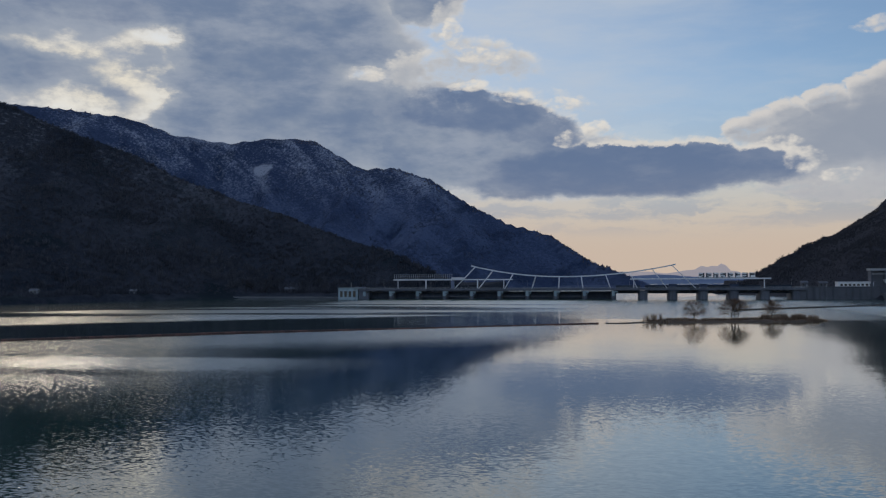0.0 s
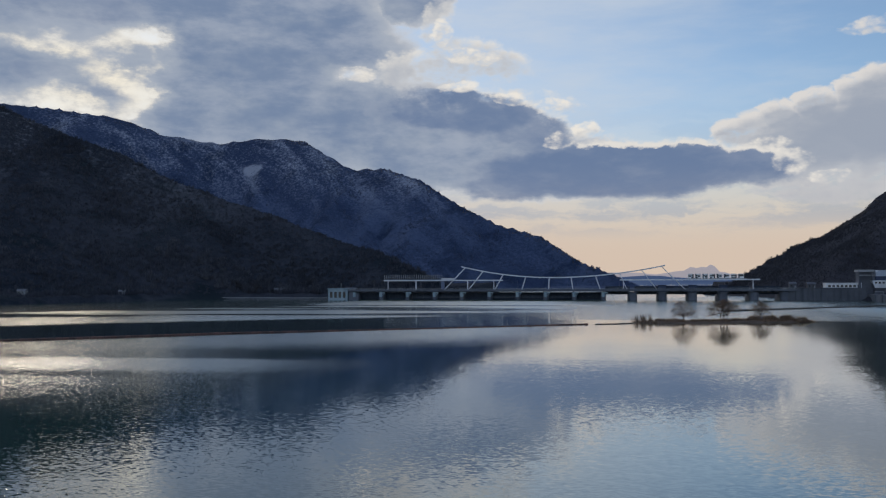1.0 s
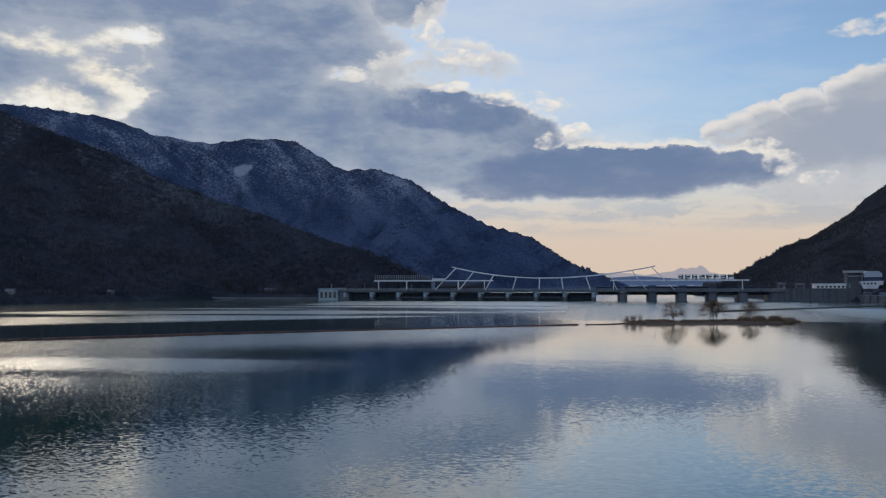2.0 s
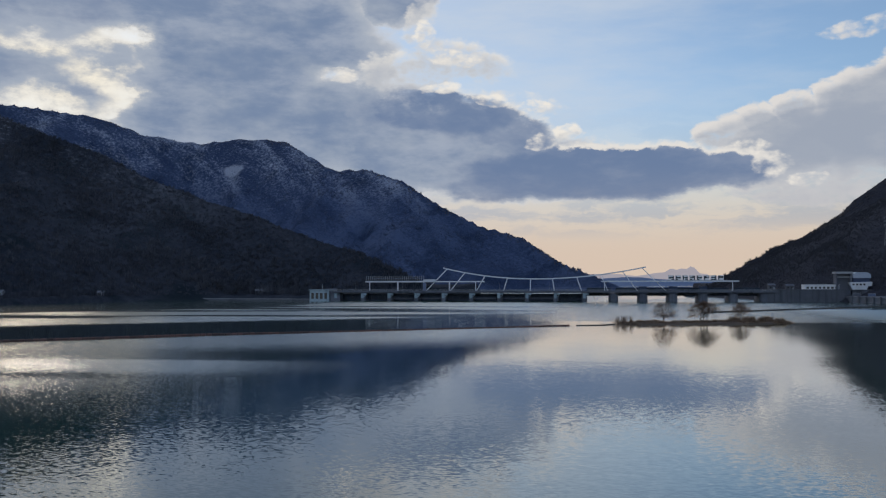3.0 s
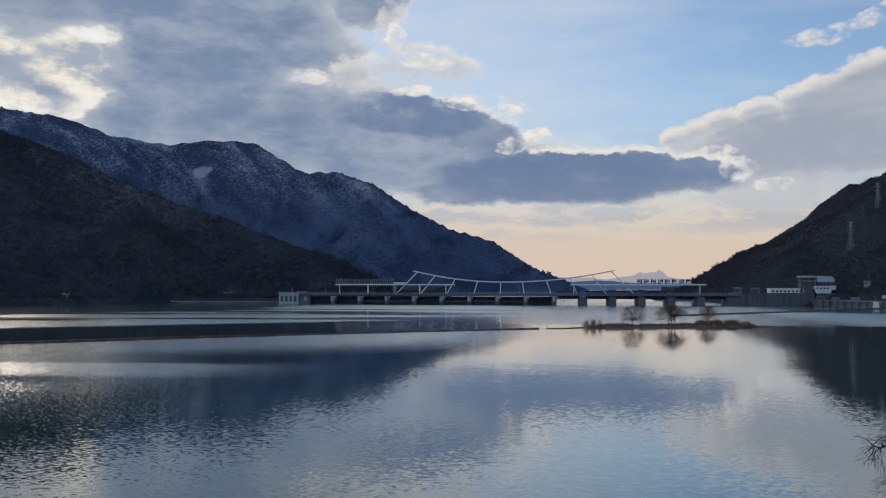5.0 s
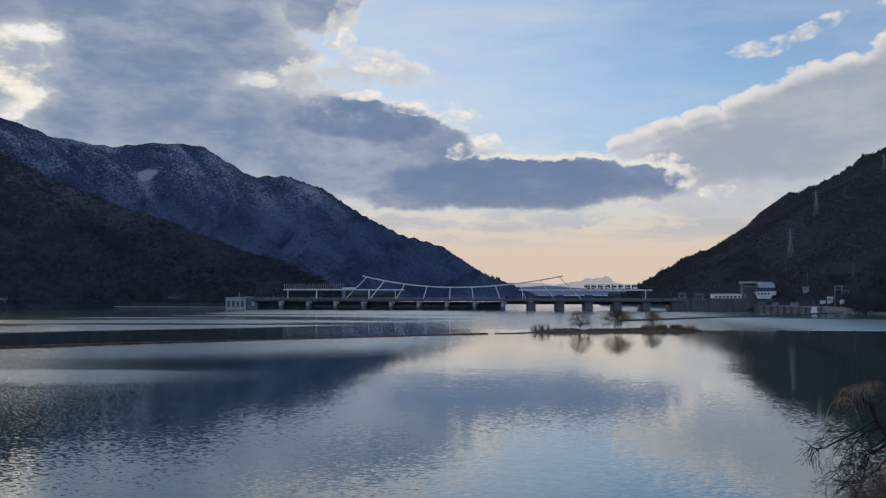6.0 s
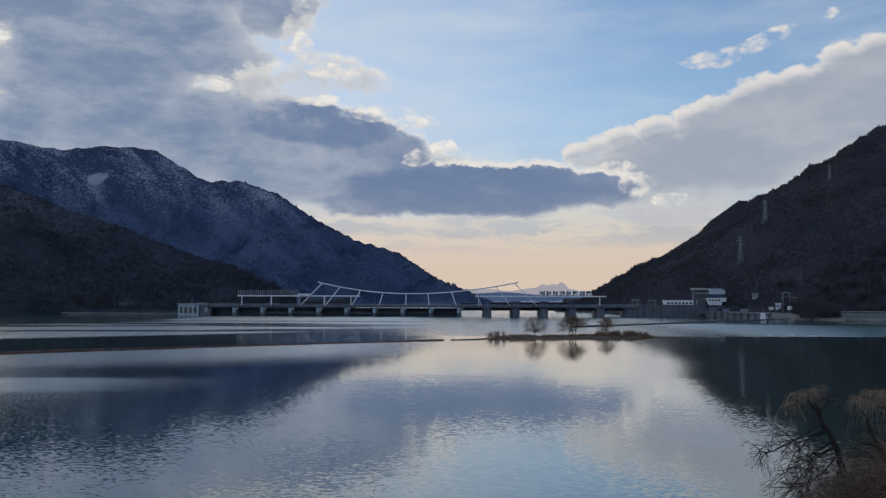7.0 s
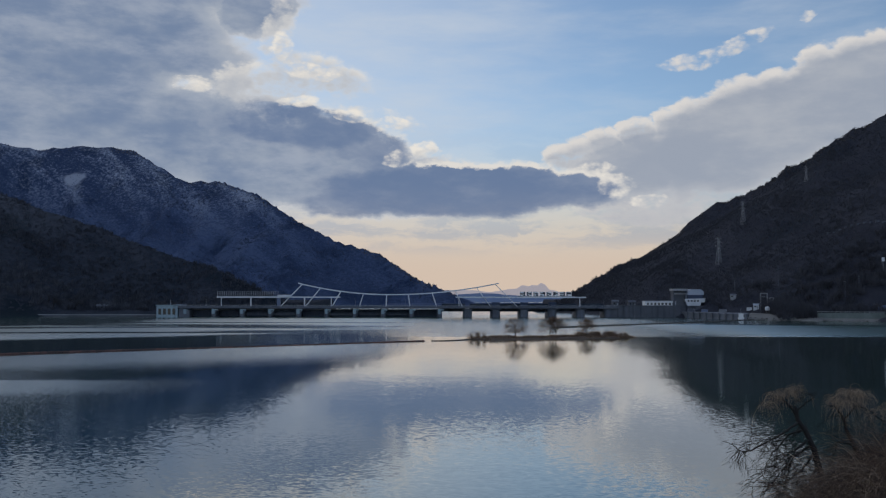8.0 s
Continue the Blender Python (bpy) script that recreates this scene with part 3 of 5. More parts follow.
def wood(name, height, count, x0, x1, y0, y1, low, tall, mat, label, seed, where=None, blades=14, thick=0.05, parent=None):
    """Bare trees all over a hillside: each a broom of tapering limbs."""
    rng = np.random.default_rng(seed)
    px, py = rng.uniform(x0, x1, count), rng.uniform(y0, y1, count)
    pz = height(px, py)
    ok = pz > low
    if where is not None:
        ok &= where(px, py, pz)
    px, py, pz = px[ok], py[ok], pz[ok]
    n = len(px)
    size = rng.uniform(0.65, 1.25, n) * tall
    clump = 0.8 + 0.9 * fbm(px, py, 45, seed + 3, 3)
    size = size * np.clip(clump, 0.5, 1.4)
    a = rng.uniform(0, 2 * math.pi, (n, blades))
    lean = rng.uniform(0.05, 0.75, (n, blades))
    start = rng.uniform(0.0, 0.22, (n, blades))
    end = rng.uniform(0.70, 1.0, (n, blades)) * np.sqrt(1 - 1.3 * lean * lean)
    s = size[:, None]
    base = np.stack([px[:, None] + np.cos(a) * lean * s * 0.55, py[:, None] + np.sin(a) * lean * s * 0.55, pz[:, None] + s * start * 0.9], -1)
    tip = np.stack([px[:, None] + np.cos(a) * lean * s, py[:, None] + np.sin(a) * lean * s, pz[:, None] + s * end], -1)
    turn = rng.uniform(0, math.pi, (n, blades))
    wide = np.stack([np.cos(turn), np.sin(turn), 0.2 * np.sin(3 * turn)], -1) * (s * thick * rng.uniform(0.6, 1.6, (n, blades)))[..., None]
    mid = base * 0.6 + tip * 0.4
    foot = np.stack([base[..., 0], base[..., 1], pz[:, None] - 0.8 + 0 * a], -1)
    quad = np.stack([foot, mid + wide, tip, mid - wide], 2).reshape(-1, 3)
    k = np.arange(n * blades) * 4
    me = bpy.data.meshes.new(name)
    me.from_pydata(quad.tolist(), [], np.stack([k, k + 1, k + 2, k + 3], 1).tolist())
    me.materials.append(mat)
    ob = tagged(new(name, me), label, "trees", kind="stuff")
    return ob


# ---- the lake ----
lake = Mesh()
lake.solid([(-5000, -300, 0), (5000, -300, 0), (5000, 4900, 0), (-5000, 4900, 0)], [(0, 1, 2, 3)])
tagged(part("water", lake, WATER), "calm dark teal reservoir water with wind-ruffled streaks", "water", kind="structure")

# ---- the hills ----
HILL_CREST = [(-1100, 905, 330), (-748, 913, 240), (-706, 921, 222), (-652, 923, 199), (-576, 925, 171), (-490, 917, 131),
              (-394, 908, 99), (-276, 857, 60), (-220, 831, 44), (-165, 813, 20), (-130, 800, 6)]
PEAKS_CREST = [(-2100, 1700, 520), (-1584, 1934, 489), (-1454, 2009, 482), (-1333, 2056, 466), (-1233, 2059, 440), (-1161, 2078, 410),
               (-1082, 2086, 397), (-1014, 2098, 385), (-950, 2117, 396), (-874, 2127, 398), (-780, 2111, 388), (-722, 2078, 353),
               (-631, 2055, 299), (-540, 2029, 297), (-432, 1953, 257), (-327, 1892, 189), (-230, 1836, 139), (-136, 1795, 111),
               (-46, 1699, 53), (18, 1600, 28), (75, 1540, 4)]
RIGHT_CREST = [(105, 960, 4), (139, 970, 17), (168, 986, 34), (210, 998, 58), (247, 1010, 69), (275, 1013, 85), (297, 1018, 109), (322, 1020, 129),
               (356, 1009, 140), (390, 986, 159), (402, 981, 171), (416, 975, 172), (433, 968, 187), (460, 955, 206),
               (500, 946, 225), (620, 920, 278), (800, 900, 309)]


def left_shore(x):
    """How far north the left bank's waterline lies."""
    return np.interp(x, [-700, -470, -420, -385, -340, -214, -150], [330, 450, 545, 680, 732, 735, 742])


def right_shore(x):
    return np.interp(x, [130, 191, 220, 250, 284, 330, 450, 700], [722, 700, 645, 614, 600, 575, 520, 400])


def shelf(inland, top):
    return np.clip(inland * 0.55, -8, top + inland * 0.02)


def hill_height(x, y):
    bank = shelf(y - left_shore(x), 5.0) + fbm(x, y, 25, 71, 3) * 2.0
    bank = np.where(x > -150, -8, bank)
    return np.maximum(bank, ridge_height(x, y, HILL_CREST, 0.52, 11, 120.0, 0.16))


def peaks_height(x, y):
    return ridge_height(x, y, PEAKS_CREST, 0.50, 31, 300.0, 0.46, 0.6, 60.0, 30.0)


def right_height(x, y):
    paved = np.clip((300 - x) / 20, 0, 1)
    bank = shelf(y - right_shore(x) - 9 * paved, 5.5 - 2.6 * paved) + fbm(x, y, 22, 77, 3) * 1.2 * (1 - paved)
    bank = np.where(x < 146, -8, bank)
    inland = y - right_shore(x)
    return np.maximum(bank, np.minimum(ridge_height(x, y, RIGHT_CREST, 0.55, 51, 110.0, 0.16, 0.9, 22.0), 4.0 + np.maximum(inland - 40, 0) * 1.4))


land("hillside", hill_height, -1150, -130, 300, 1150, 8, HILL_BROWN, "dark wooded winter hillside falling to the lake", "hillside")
land("mountain", peaks_height, -2200, 140, 1250, 2500, 13, HILL_HAZY_SNOW, "long bluish mountain ridge with patches of snow", "mountain")
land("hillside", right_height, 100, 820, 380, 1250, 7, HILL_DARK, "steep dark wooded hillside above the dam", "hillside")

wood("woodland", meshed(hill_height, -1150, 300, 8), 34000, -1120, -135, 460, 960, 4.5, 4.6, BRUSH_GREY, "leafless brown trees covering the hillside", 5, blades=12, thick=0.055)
wood("woodland", meshed(peaks_height, -2200, 1250, 13), 30000, -1900, 80, 1450, 2140, 8, 3.6, BRUSH_HAZE, "leafless trees on the snowy mountain, tinted haze blue", 6, blades=9, thick=0.09)
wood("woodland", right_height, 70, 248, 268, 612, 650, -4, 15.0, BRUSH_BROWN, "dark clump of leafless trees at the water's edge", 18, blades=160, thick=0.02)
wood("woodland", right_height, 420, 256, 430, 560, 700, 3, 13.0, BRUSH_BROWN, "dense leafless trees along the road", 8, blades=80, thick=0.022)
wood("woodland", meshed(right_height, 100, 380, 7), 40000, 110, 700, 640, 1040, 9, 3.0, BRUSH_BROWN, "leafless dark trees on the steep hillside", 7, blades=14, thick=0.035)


def along(crest, reach):
    """Within reach of the crest line, seen from above."""
    cx, cy = [k[0] for k in crest], [k[1] for k in crest]
    return lambda x, y, z: np.abs(y - np.interp(x, cx, cy)) < reach


wood("woodland", meshed(right_height, 100, 380, 7), 4200, 115, 640, 910, 1030, 9, 3.0, LIT_EDGE_TWIG, "fringe of bare trees along the hill's crest", 27, along(RIGHT_CREST, 12), 26, 0.022)
wood("woodland", meshed(peaks_height, -2200, 1250, 13), 60000, -1800, 60, 1560, 2140, 8, 2.5, LIT_EDGE_TWIG, "fringe of bare trees along the mountain ridge", 28, along(PEAKS_CREST, 16), 14, 0.035)
wood("woodland", meshed(hill_height, -1150, 300, 8), 240, -430, -165, 738, 790, 4, 8.0, BRUSH_PALE, "pale rounded bare trees at the foot of the hill", 29, blades=60, thick=0.016)
wood("woodland", meshed(hill_height, -1150, 300, 8), 150, -560, -390, 480, 720, 3, 7.0, BRUSH_PALE, "bare trees along the wooded shore", 30, blades=50, thick=0.018)


def far_height(crest, slope, seed, rough):
    def height(x, y):
        return ridge_height(x, y, crest, slope, seed, 200.0, 0.05) + fbm(x, y, 80, seed, 4) * rough

    return height


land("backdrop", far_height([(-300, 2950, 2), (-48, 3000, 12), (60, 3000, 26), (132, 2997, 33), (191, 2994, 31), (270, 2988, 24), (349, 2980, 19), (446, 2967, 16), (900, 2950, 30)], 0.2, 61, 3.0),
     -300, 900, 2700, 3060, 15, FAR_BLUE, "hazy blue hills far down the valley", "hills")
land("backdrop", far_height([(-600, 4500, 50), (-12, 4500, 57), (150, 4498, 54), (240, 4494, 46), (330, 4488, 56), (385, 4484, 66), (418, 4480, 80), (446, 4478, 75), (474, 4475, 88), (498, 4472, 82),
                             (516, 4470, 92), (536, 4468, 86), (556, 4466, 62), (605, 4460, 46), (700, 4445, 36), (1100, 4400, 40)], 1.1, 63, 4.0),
     -600, 1100, 4380, 4530, 9, FAR_PALE, "hazy pale rocky peaks on the horizon", "mountains")


def low_bank(x, y):
    return np.clip((y - 1380 - 40 * np.sin(x * 0.006)) * 0.3, -8, 5) + fbm(x, y, 40, 81, 3) * 3


land("ground", low_bank, -100, 420, 1340, 1700, 10, HILL_HAZY_SNOW, "low far bank below the dam", "ground")


def near_bank(x, y):
    return np.minimum(15.2 - 0.25 * (np.maximum(y - 2.0, 0) + 0.38 * np.maximum(-x, 0)) + fbm(x, y, 6, 91, 3) * 0.25, 15.2) + 2.6 * np.exp(-((x - 20.5) / 3.7) ** 2 - ((y - 36.5) / 4.5) ** 2)


land("ground", near_bank, -90, 110, -120, 90, 1.5, BANK, "steep earth bank of the lake shore", "bank")


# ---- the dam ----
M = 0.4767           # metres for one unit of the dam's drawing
DAM_Y = 715.0


def dx(u):
    return (u - 784) * M


def dz(v):
    return EYE - (v - 526) * M


def build_dam():
    dam = thing("dam", "long grey concrete gated dam with a road bridge on top", "dam", (0, DAM_Y, 0))
    pier = Mesh()
    pier.prism([(-2.1, -6.5), (-1.4, -8.2), (0, -9.0), (1.4, -8.2), (2.1, -6.5), (2.1, 14), (-2.1, 14)], -3, 6.2)
    pier.box(-2.5, 2.5, -8.6, 12, 6.2, 6.75, 0.3)
    pier_data = pier.data("pier")
    house = Mesh()
    house.box(-3.1, 3.1, -9.4, -6.0, 6.9, 12.0, 0.25)
    house.box(-3.5, 3.5, -9.7, -5.6, 12.0, 12.4, 0.2)
    house.box(-1.2, 1.2, -9.5, -9.3, 10.0, 11.4)
    house_data = house.data("hoist_house")
    head = Mesh().box(-1.3, 1.3, -9.15, -8.0, 2.6, 6.9, 0.15)
    head.box(1.3, 3.6, -9.0, -8.6, 5.6, 6.7)
    head.beam((1.3, -8.8, 3.6), (3.5, -8.8, 5.7), 0.35, 0.35)
    head_data = head.data("pier_head")
    walk_data = Mesh().box(-9.6, 9.6, -8.3, -7.4, 2.2, 2.65).box(-9.6, 9.6, -8.3, -8.2, 3.3, 3.4).data("catwalk")
    skin = Mesh()
    rings = [(2.2 - 0.06 * (z - 2) ** 2, z) for z in (-1, 0, 1, 2, 3, 4, 5, 5.62)]
    skin.loft([[(-9.85, y, z), (9.85, y, z), (9.85, y + 0.4, z), (-9.85, y + 0.4, z)] for y, z in rings])
    skin_data = skin.data("skin")
    rib_data = Mesh().box(-9.8, 9.8, 1.35, 1.75, -0.11, 0.11).data("rib")
    post_data = Mesh().box(-0.2, 0.2, 1.2, 1.7, -1, 5).data("upright")
    slab_data = Mesh().box(-9.9, 9.9, -0.5, 4, 5.6, 6.4).data("service_bridge")
    for k in range(16):
        p = part("pier", pier_data, CONCRETE, dam)
        p.location = (-214.5 + 23.5 * k, 0, 0)
        if k > 9:
            p.scale = (1.75, 1, 1)
        else:
            part("pier_head", head_data, PALE_TEAL, dam).location = (-214.5 + 23.5 * k, 0, 0)
        if k in (11, 12, 13):
            h = part("hoist_house", house_data, HOIST_BLUE, dam)
            h.location = (-214.5 + 23.5 * k, 0, 0)
    for k in range(15):
        # the gates on the far side of the river are drawn up, the others shut
        g = part("gate", skin_data, GATE_STEEL, dam)
        g.location = (-202.75 + 23.5 * k, 0, 0 if k < 9 else 5.6)
        for q in range(5):
            part("rib", rib_data, GATE_STEEL, g).location.z = 0.3 + q
        for x in (-6.5, 0, 6.5):
            part("upright", post_data, GATE_STEEL, g).location.x = x
        if k in (2, 3, 5, 6, 7):
            part("catwalk", walk_data, CONCRETE, dam).location.x = -202.75 + 23.5 * k
        part("service_bridge", slab_data, CONCRETE_DARK, dam).location.x = -202.75 + 23.5 * k
    deck = Mesh()
    deck.box(-222, 146, -9.3, 3.0, 7.2, 8.6)
    deck.box(-222, 146, -9.9, -9.2, 7.5, 9.0)
    for k in range(74):
        x = -220.5 + k * 4.95
        deck.box(x, x + 0.7, -9.5, 2.5, 6.75, 7.2)
    part("deck", deck, CONCRETE, dam)
    road = Mesh().box(-222, 146, -9.1, 2.8, 8.6, 8.68)
    part("roadway", road, ASPHALT, dam)
    rail = Mesh()
    for z in (9.25, 9.65, 10.05):
        rail.beam((-222, -9.55, z), (146, -9.55, z), 0.12, 0.10)
    for k in range(185):
        x = -221.5 + k * 2
        rail.box(x - 0.06, x + 0.06, -9.62, -9.48, 9.0, 10.05)
    part("railing", rail, GREY_STEEL, dam, "grey steel bridge railing")
    post = Mesh()
    post.tube([(0, 0, 8.6), (0, 0, 14.0), (0, -0.5, 14.8), (0, -1.6, 15.0)], [0.12, 0.08, 0.07, 0.06], 6)
    post_data = post.data("street_lamp")
    head = Mesh().box(-0.2, 0.2, -2.2, -1.4, 14.9, 15.05, 0.05)
    head_data = head.data("lamp_head")
    for k in range(9):
        lampost = thing("street_lamp", "slim grey street lamp on the dam road", "street lamp", (-200 + k * 42, DAM_Y + 2.4, 0), group="lamps on the dam")
        part("pole", post_data, GREY_STEEL, lampost)
        part("lamp_head", head_data, GREY_STEEL, lampost)
    return dam


def build_arch():
    arch = thing("curved_truss", "white painted sagging steel boom on slanting struts above the dam", "truss", (0, DAM_Y - 3.5, 0))
    low = dx(692)

    def boom_z(x):
        half = low - dx(529) if x < low else dx(882) - low
        return dz(522) + (dz(502) - dz(522)) * ((x - low) / half) ** 2

    xs = [dx(529) + (dx(882) - dx(529)) * k / 40 for k in range(41)]
    boom = Mesh()
    boom.loft([[(x, -0.55, boom_z(x) - 0.5), (x, 0.55, boom_z(x) - 0.5), (x, 0.55, boom_z(x) + 0.5), (x, -0.55, boom_z(x) + 0.5)] for x in xs])
    part("boom", boom, WHITE_STEEL, arch)
    for u, foot in ((536, 498), (568, 542), (604, 589), (644, 637), (685, 684), (723, 726), (765, 773), (806, 818), (843, 868), (876, 915)):
        w = 0.85 if u < 800 else 0.6
        part("strut", Mesh().beam((dx(u), 0, boom_z(dx(u)) - 0.3), (dx(foot), 0, 8.6), w, w), WHITE_STEEL, arch)
    for a, b in ((387, 604), (806, 1035)):
        bar = thing("gantry_beam", "straight white steel gantry beam on short posts over the dam", "beam", (0, DAM_Y - 5.0, 0), group="gantry beams")
        beam = Mesh()
        beam.box(dx(a), dx(b), -0.5, 0.5, dz(527.6), dz(525.4), 0.1)
        part("beam", beam, WHITE_STEEL, bar)
        posts = (395, 447, 494, 541, 588) if a < 700 else (812, 1024)
        for u in posts:
            w = 1.1 if u in (447, 541) else 0.7
            post = Mesh().box(dx(u) - w / 2, dx(u) + w / 2, -0.35, 0.35, 8.6, dz(527.6), 0.08)
            post.box(dx(u) - w, dx(u) + w, -0.6, 0.6, 8.6, 9.0)
            part("post", post, WHITE_STEEL, bar)
    # the rack of upright bars on the far gantry
    rack = thing("letter_rack", "bluish steel rack of upright sign frames on the gantry", "sign", (0, DAM_Y - 5.0, 0))
    for z in (dz(524.8), dz(520.5), dz(516.6)):
        part("rail", Mesh().beam((dx(388), 0.3, z), (dx(495), 0.3, z), 0.22, 0.22), BLUE_STEEL, rack)
    bar_data = Mesh().box(-0.16, 0.16, -0.1, 0.5, dz(525.2), dz(516.2)).data("bar")
    for k in range(28):
        b = part("bar", bar_data, GREY_STEEL, rack)
        b.location.x = dx(388.5 + k * 3.92)
    box = thing("control_cabin", "white box cabin at the middle of the gantry", "cabin", (0, DAM_Y - 5.2, 0))
    cab = Mesh().box(dx(494), dx(516), -1.2, 1.2, dz(526.9), dz(522.3), 0.15)
    part("body", cab, WHITE_STEEL, box)
    low_cab = Mesh().box(dx(493), dx(499), -1.0, 1.0, 8.6, dz(528), 0.15)
    part("lift_shaft", low_cab, BLUE_STEEL, box)


def build_sign():
    sign = thing("rooftop_sign", "row of pale square sign panels with dark characters, unreadable from behind", "sign", (0, DAM_Y - 4.6, 0))
    rng = random.Random(4)
    frame_bar = Mesh().box(dx(916), dx(1014), -0.1, 0.1, dz(525.4), dz(524.4))
    part("rail", frame_bar, GREY_STEEL, sign)
    for k in range(8):
        x0 = dx(919 + k * 11.6)
        panel = part("panel", Mesh().box(x0, x0 + 4.6, -0.1, 0.1, dz(524.6), dz(516.6), 0.05), SIGN_WHITE, sign)
        for c in rng.sample(range(6), 2):
            a, b = x0 + 0.5 + (c % 2) * 1.9, dz(524.2) + (c // 2) * 1.15
            part("mark", Mesh().box(a, a + 1.8, -0.16, -0.1, b, b + 0.7), SIGN_DARK, panel)
        part("mark", Mesh().box(x0 + 0.4, x0 + 4.2, -0.17, -0.1, dz(521), dz(519.4)), SIGN_DARK, panel)
        a = x0 + (0.4 if k % 3 else 3.7)
        part("mark", Mesh().box(a, a + 0.75, -0.18, -0.1, dz(524), dz(517)), SIGN_DARK, panel)


def build_intake():
    """The pale control block at the far end of the dam and the low wall beside it."""
    b = thing("control_building", "pale blue-grey concrete block at the end of the dam", "building", (0, DAM_Y - 6, 0))
    wall = Mesh().box(dx(285), dx(322), -4, 6, -2, dz(541.5), 0.2)
    wall.box(dx(283.5), dx(323.5), -4.5, 6.5, dz(541.5), dz(540.2), 0.2)
    part("wall", wall, PALE_TEAL, b)
    for k in range(4):
        x = dx(288.5 + 8.2 * k)
        part("window", Mesh().box(x, x + 2.3, -4.12, -3.9, dz(557), dz(546.5)), GLASS_DARK, b)
    part("annex", Mesh().box(dx(323.5), dx(342), -3, 6, -2, dz(546), 0.2).box(dx(322.5), dx(343), -3.3, 6.3, dz(546), dz(545)), CONCRETE, b)
    part("roof_post", Mesh().tube([(dx(307), 0, dz(541)), (dx(307), 0, dz(531))], 0.3, 6), GREY_STEEL, b)
    quay = Mesh()
    quay.loft([[(-368, 726, -2), (-368, 726, 1.3), (-368, 727.2, 1.3), (-368, 727.2, -2)], [(dx(284), 718, -2), (dx(284), 718, 1.3), (dx(284), 719.2, 1.3), (dx(284), 719.2, -2)]])
    cap = Mesh().loft([[(-368, 725.7, 1.3), (-368, 725.7, 1.75), (-368, 727.5, 1.75), (-368, 727.5, 1.3)], [(dx(284), 717.7, 1.3), (dx(284), 717.7, 1.75), (dx(284), 719.5, 1.75), (dx(284), 719.5, 1.3)]])
    tagged(part("wall_coping", cap, GREY_WALL), "pale coping of the low quay wall", "coping", kind="structure")
    tagged(part("retaining_wall", quay, CONCRETE_DARK), "long low dark quay wall at the waterline", "wall", kind="structure")


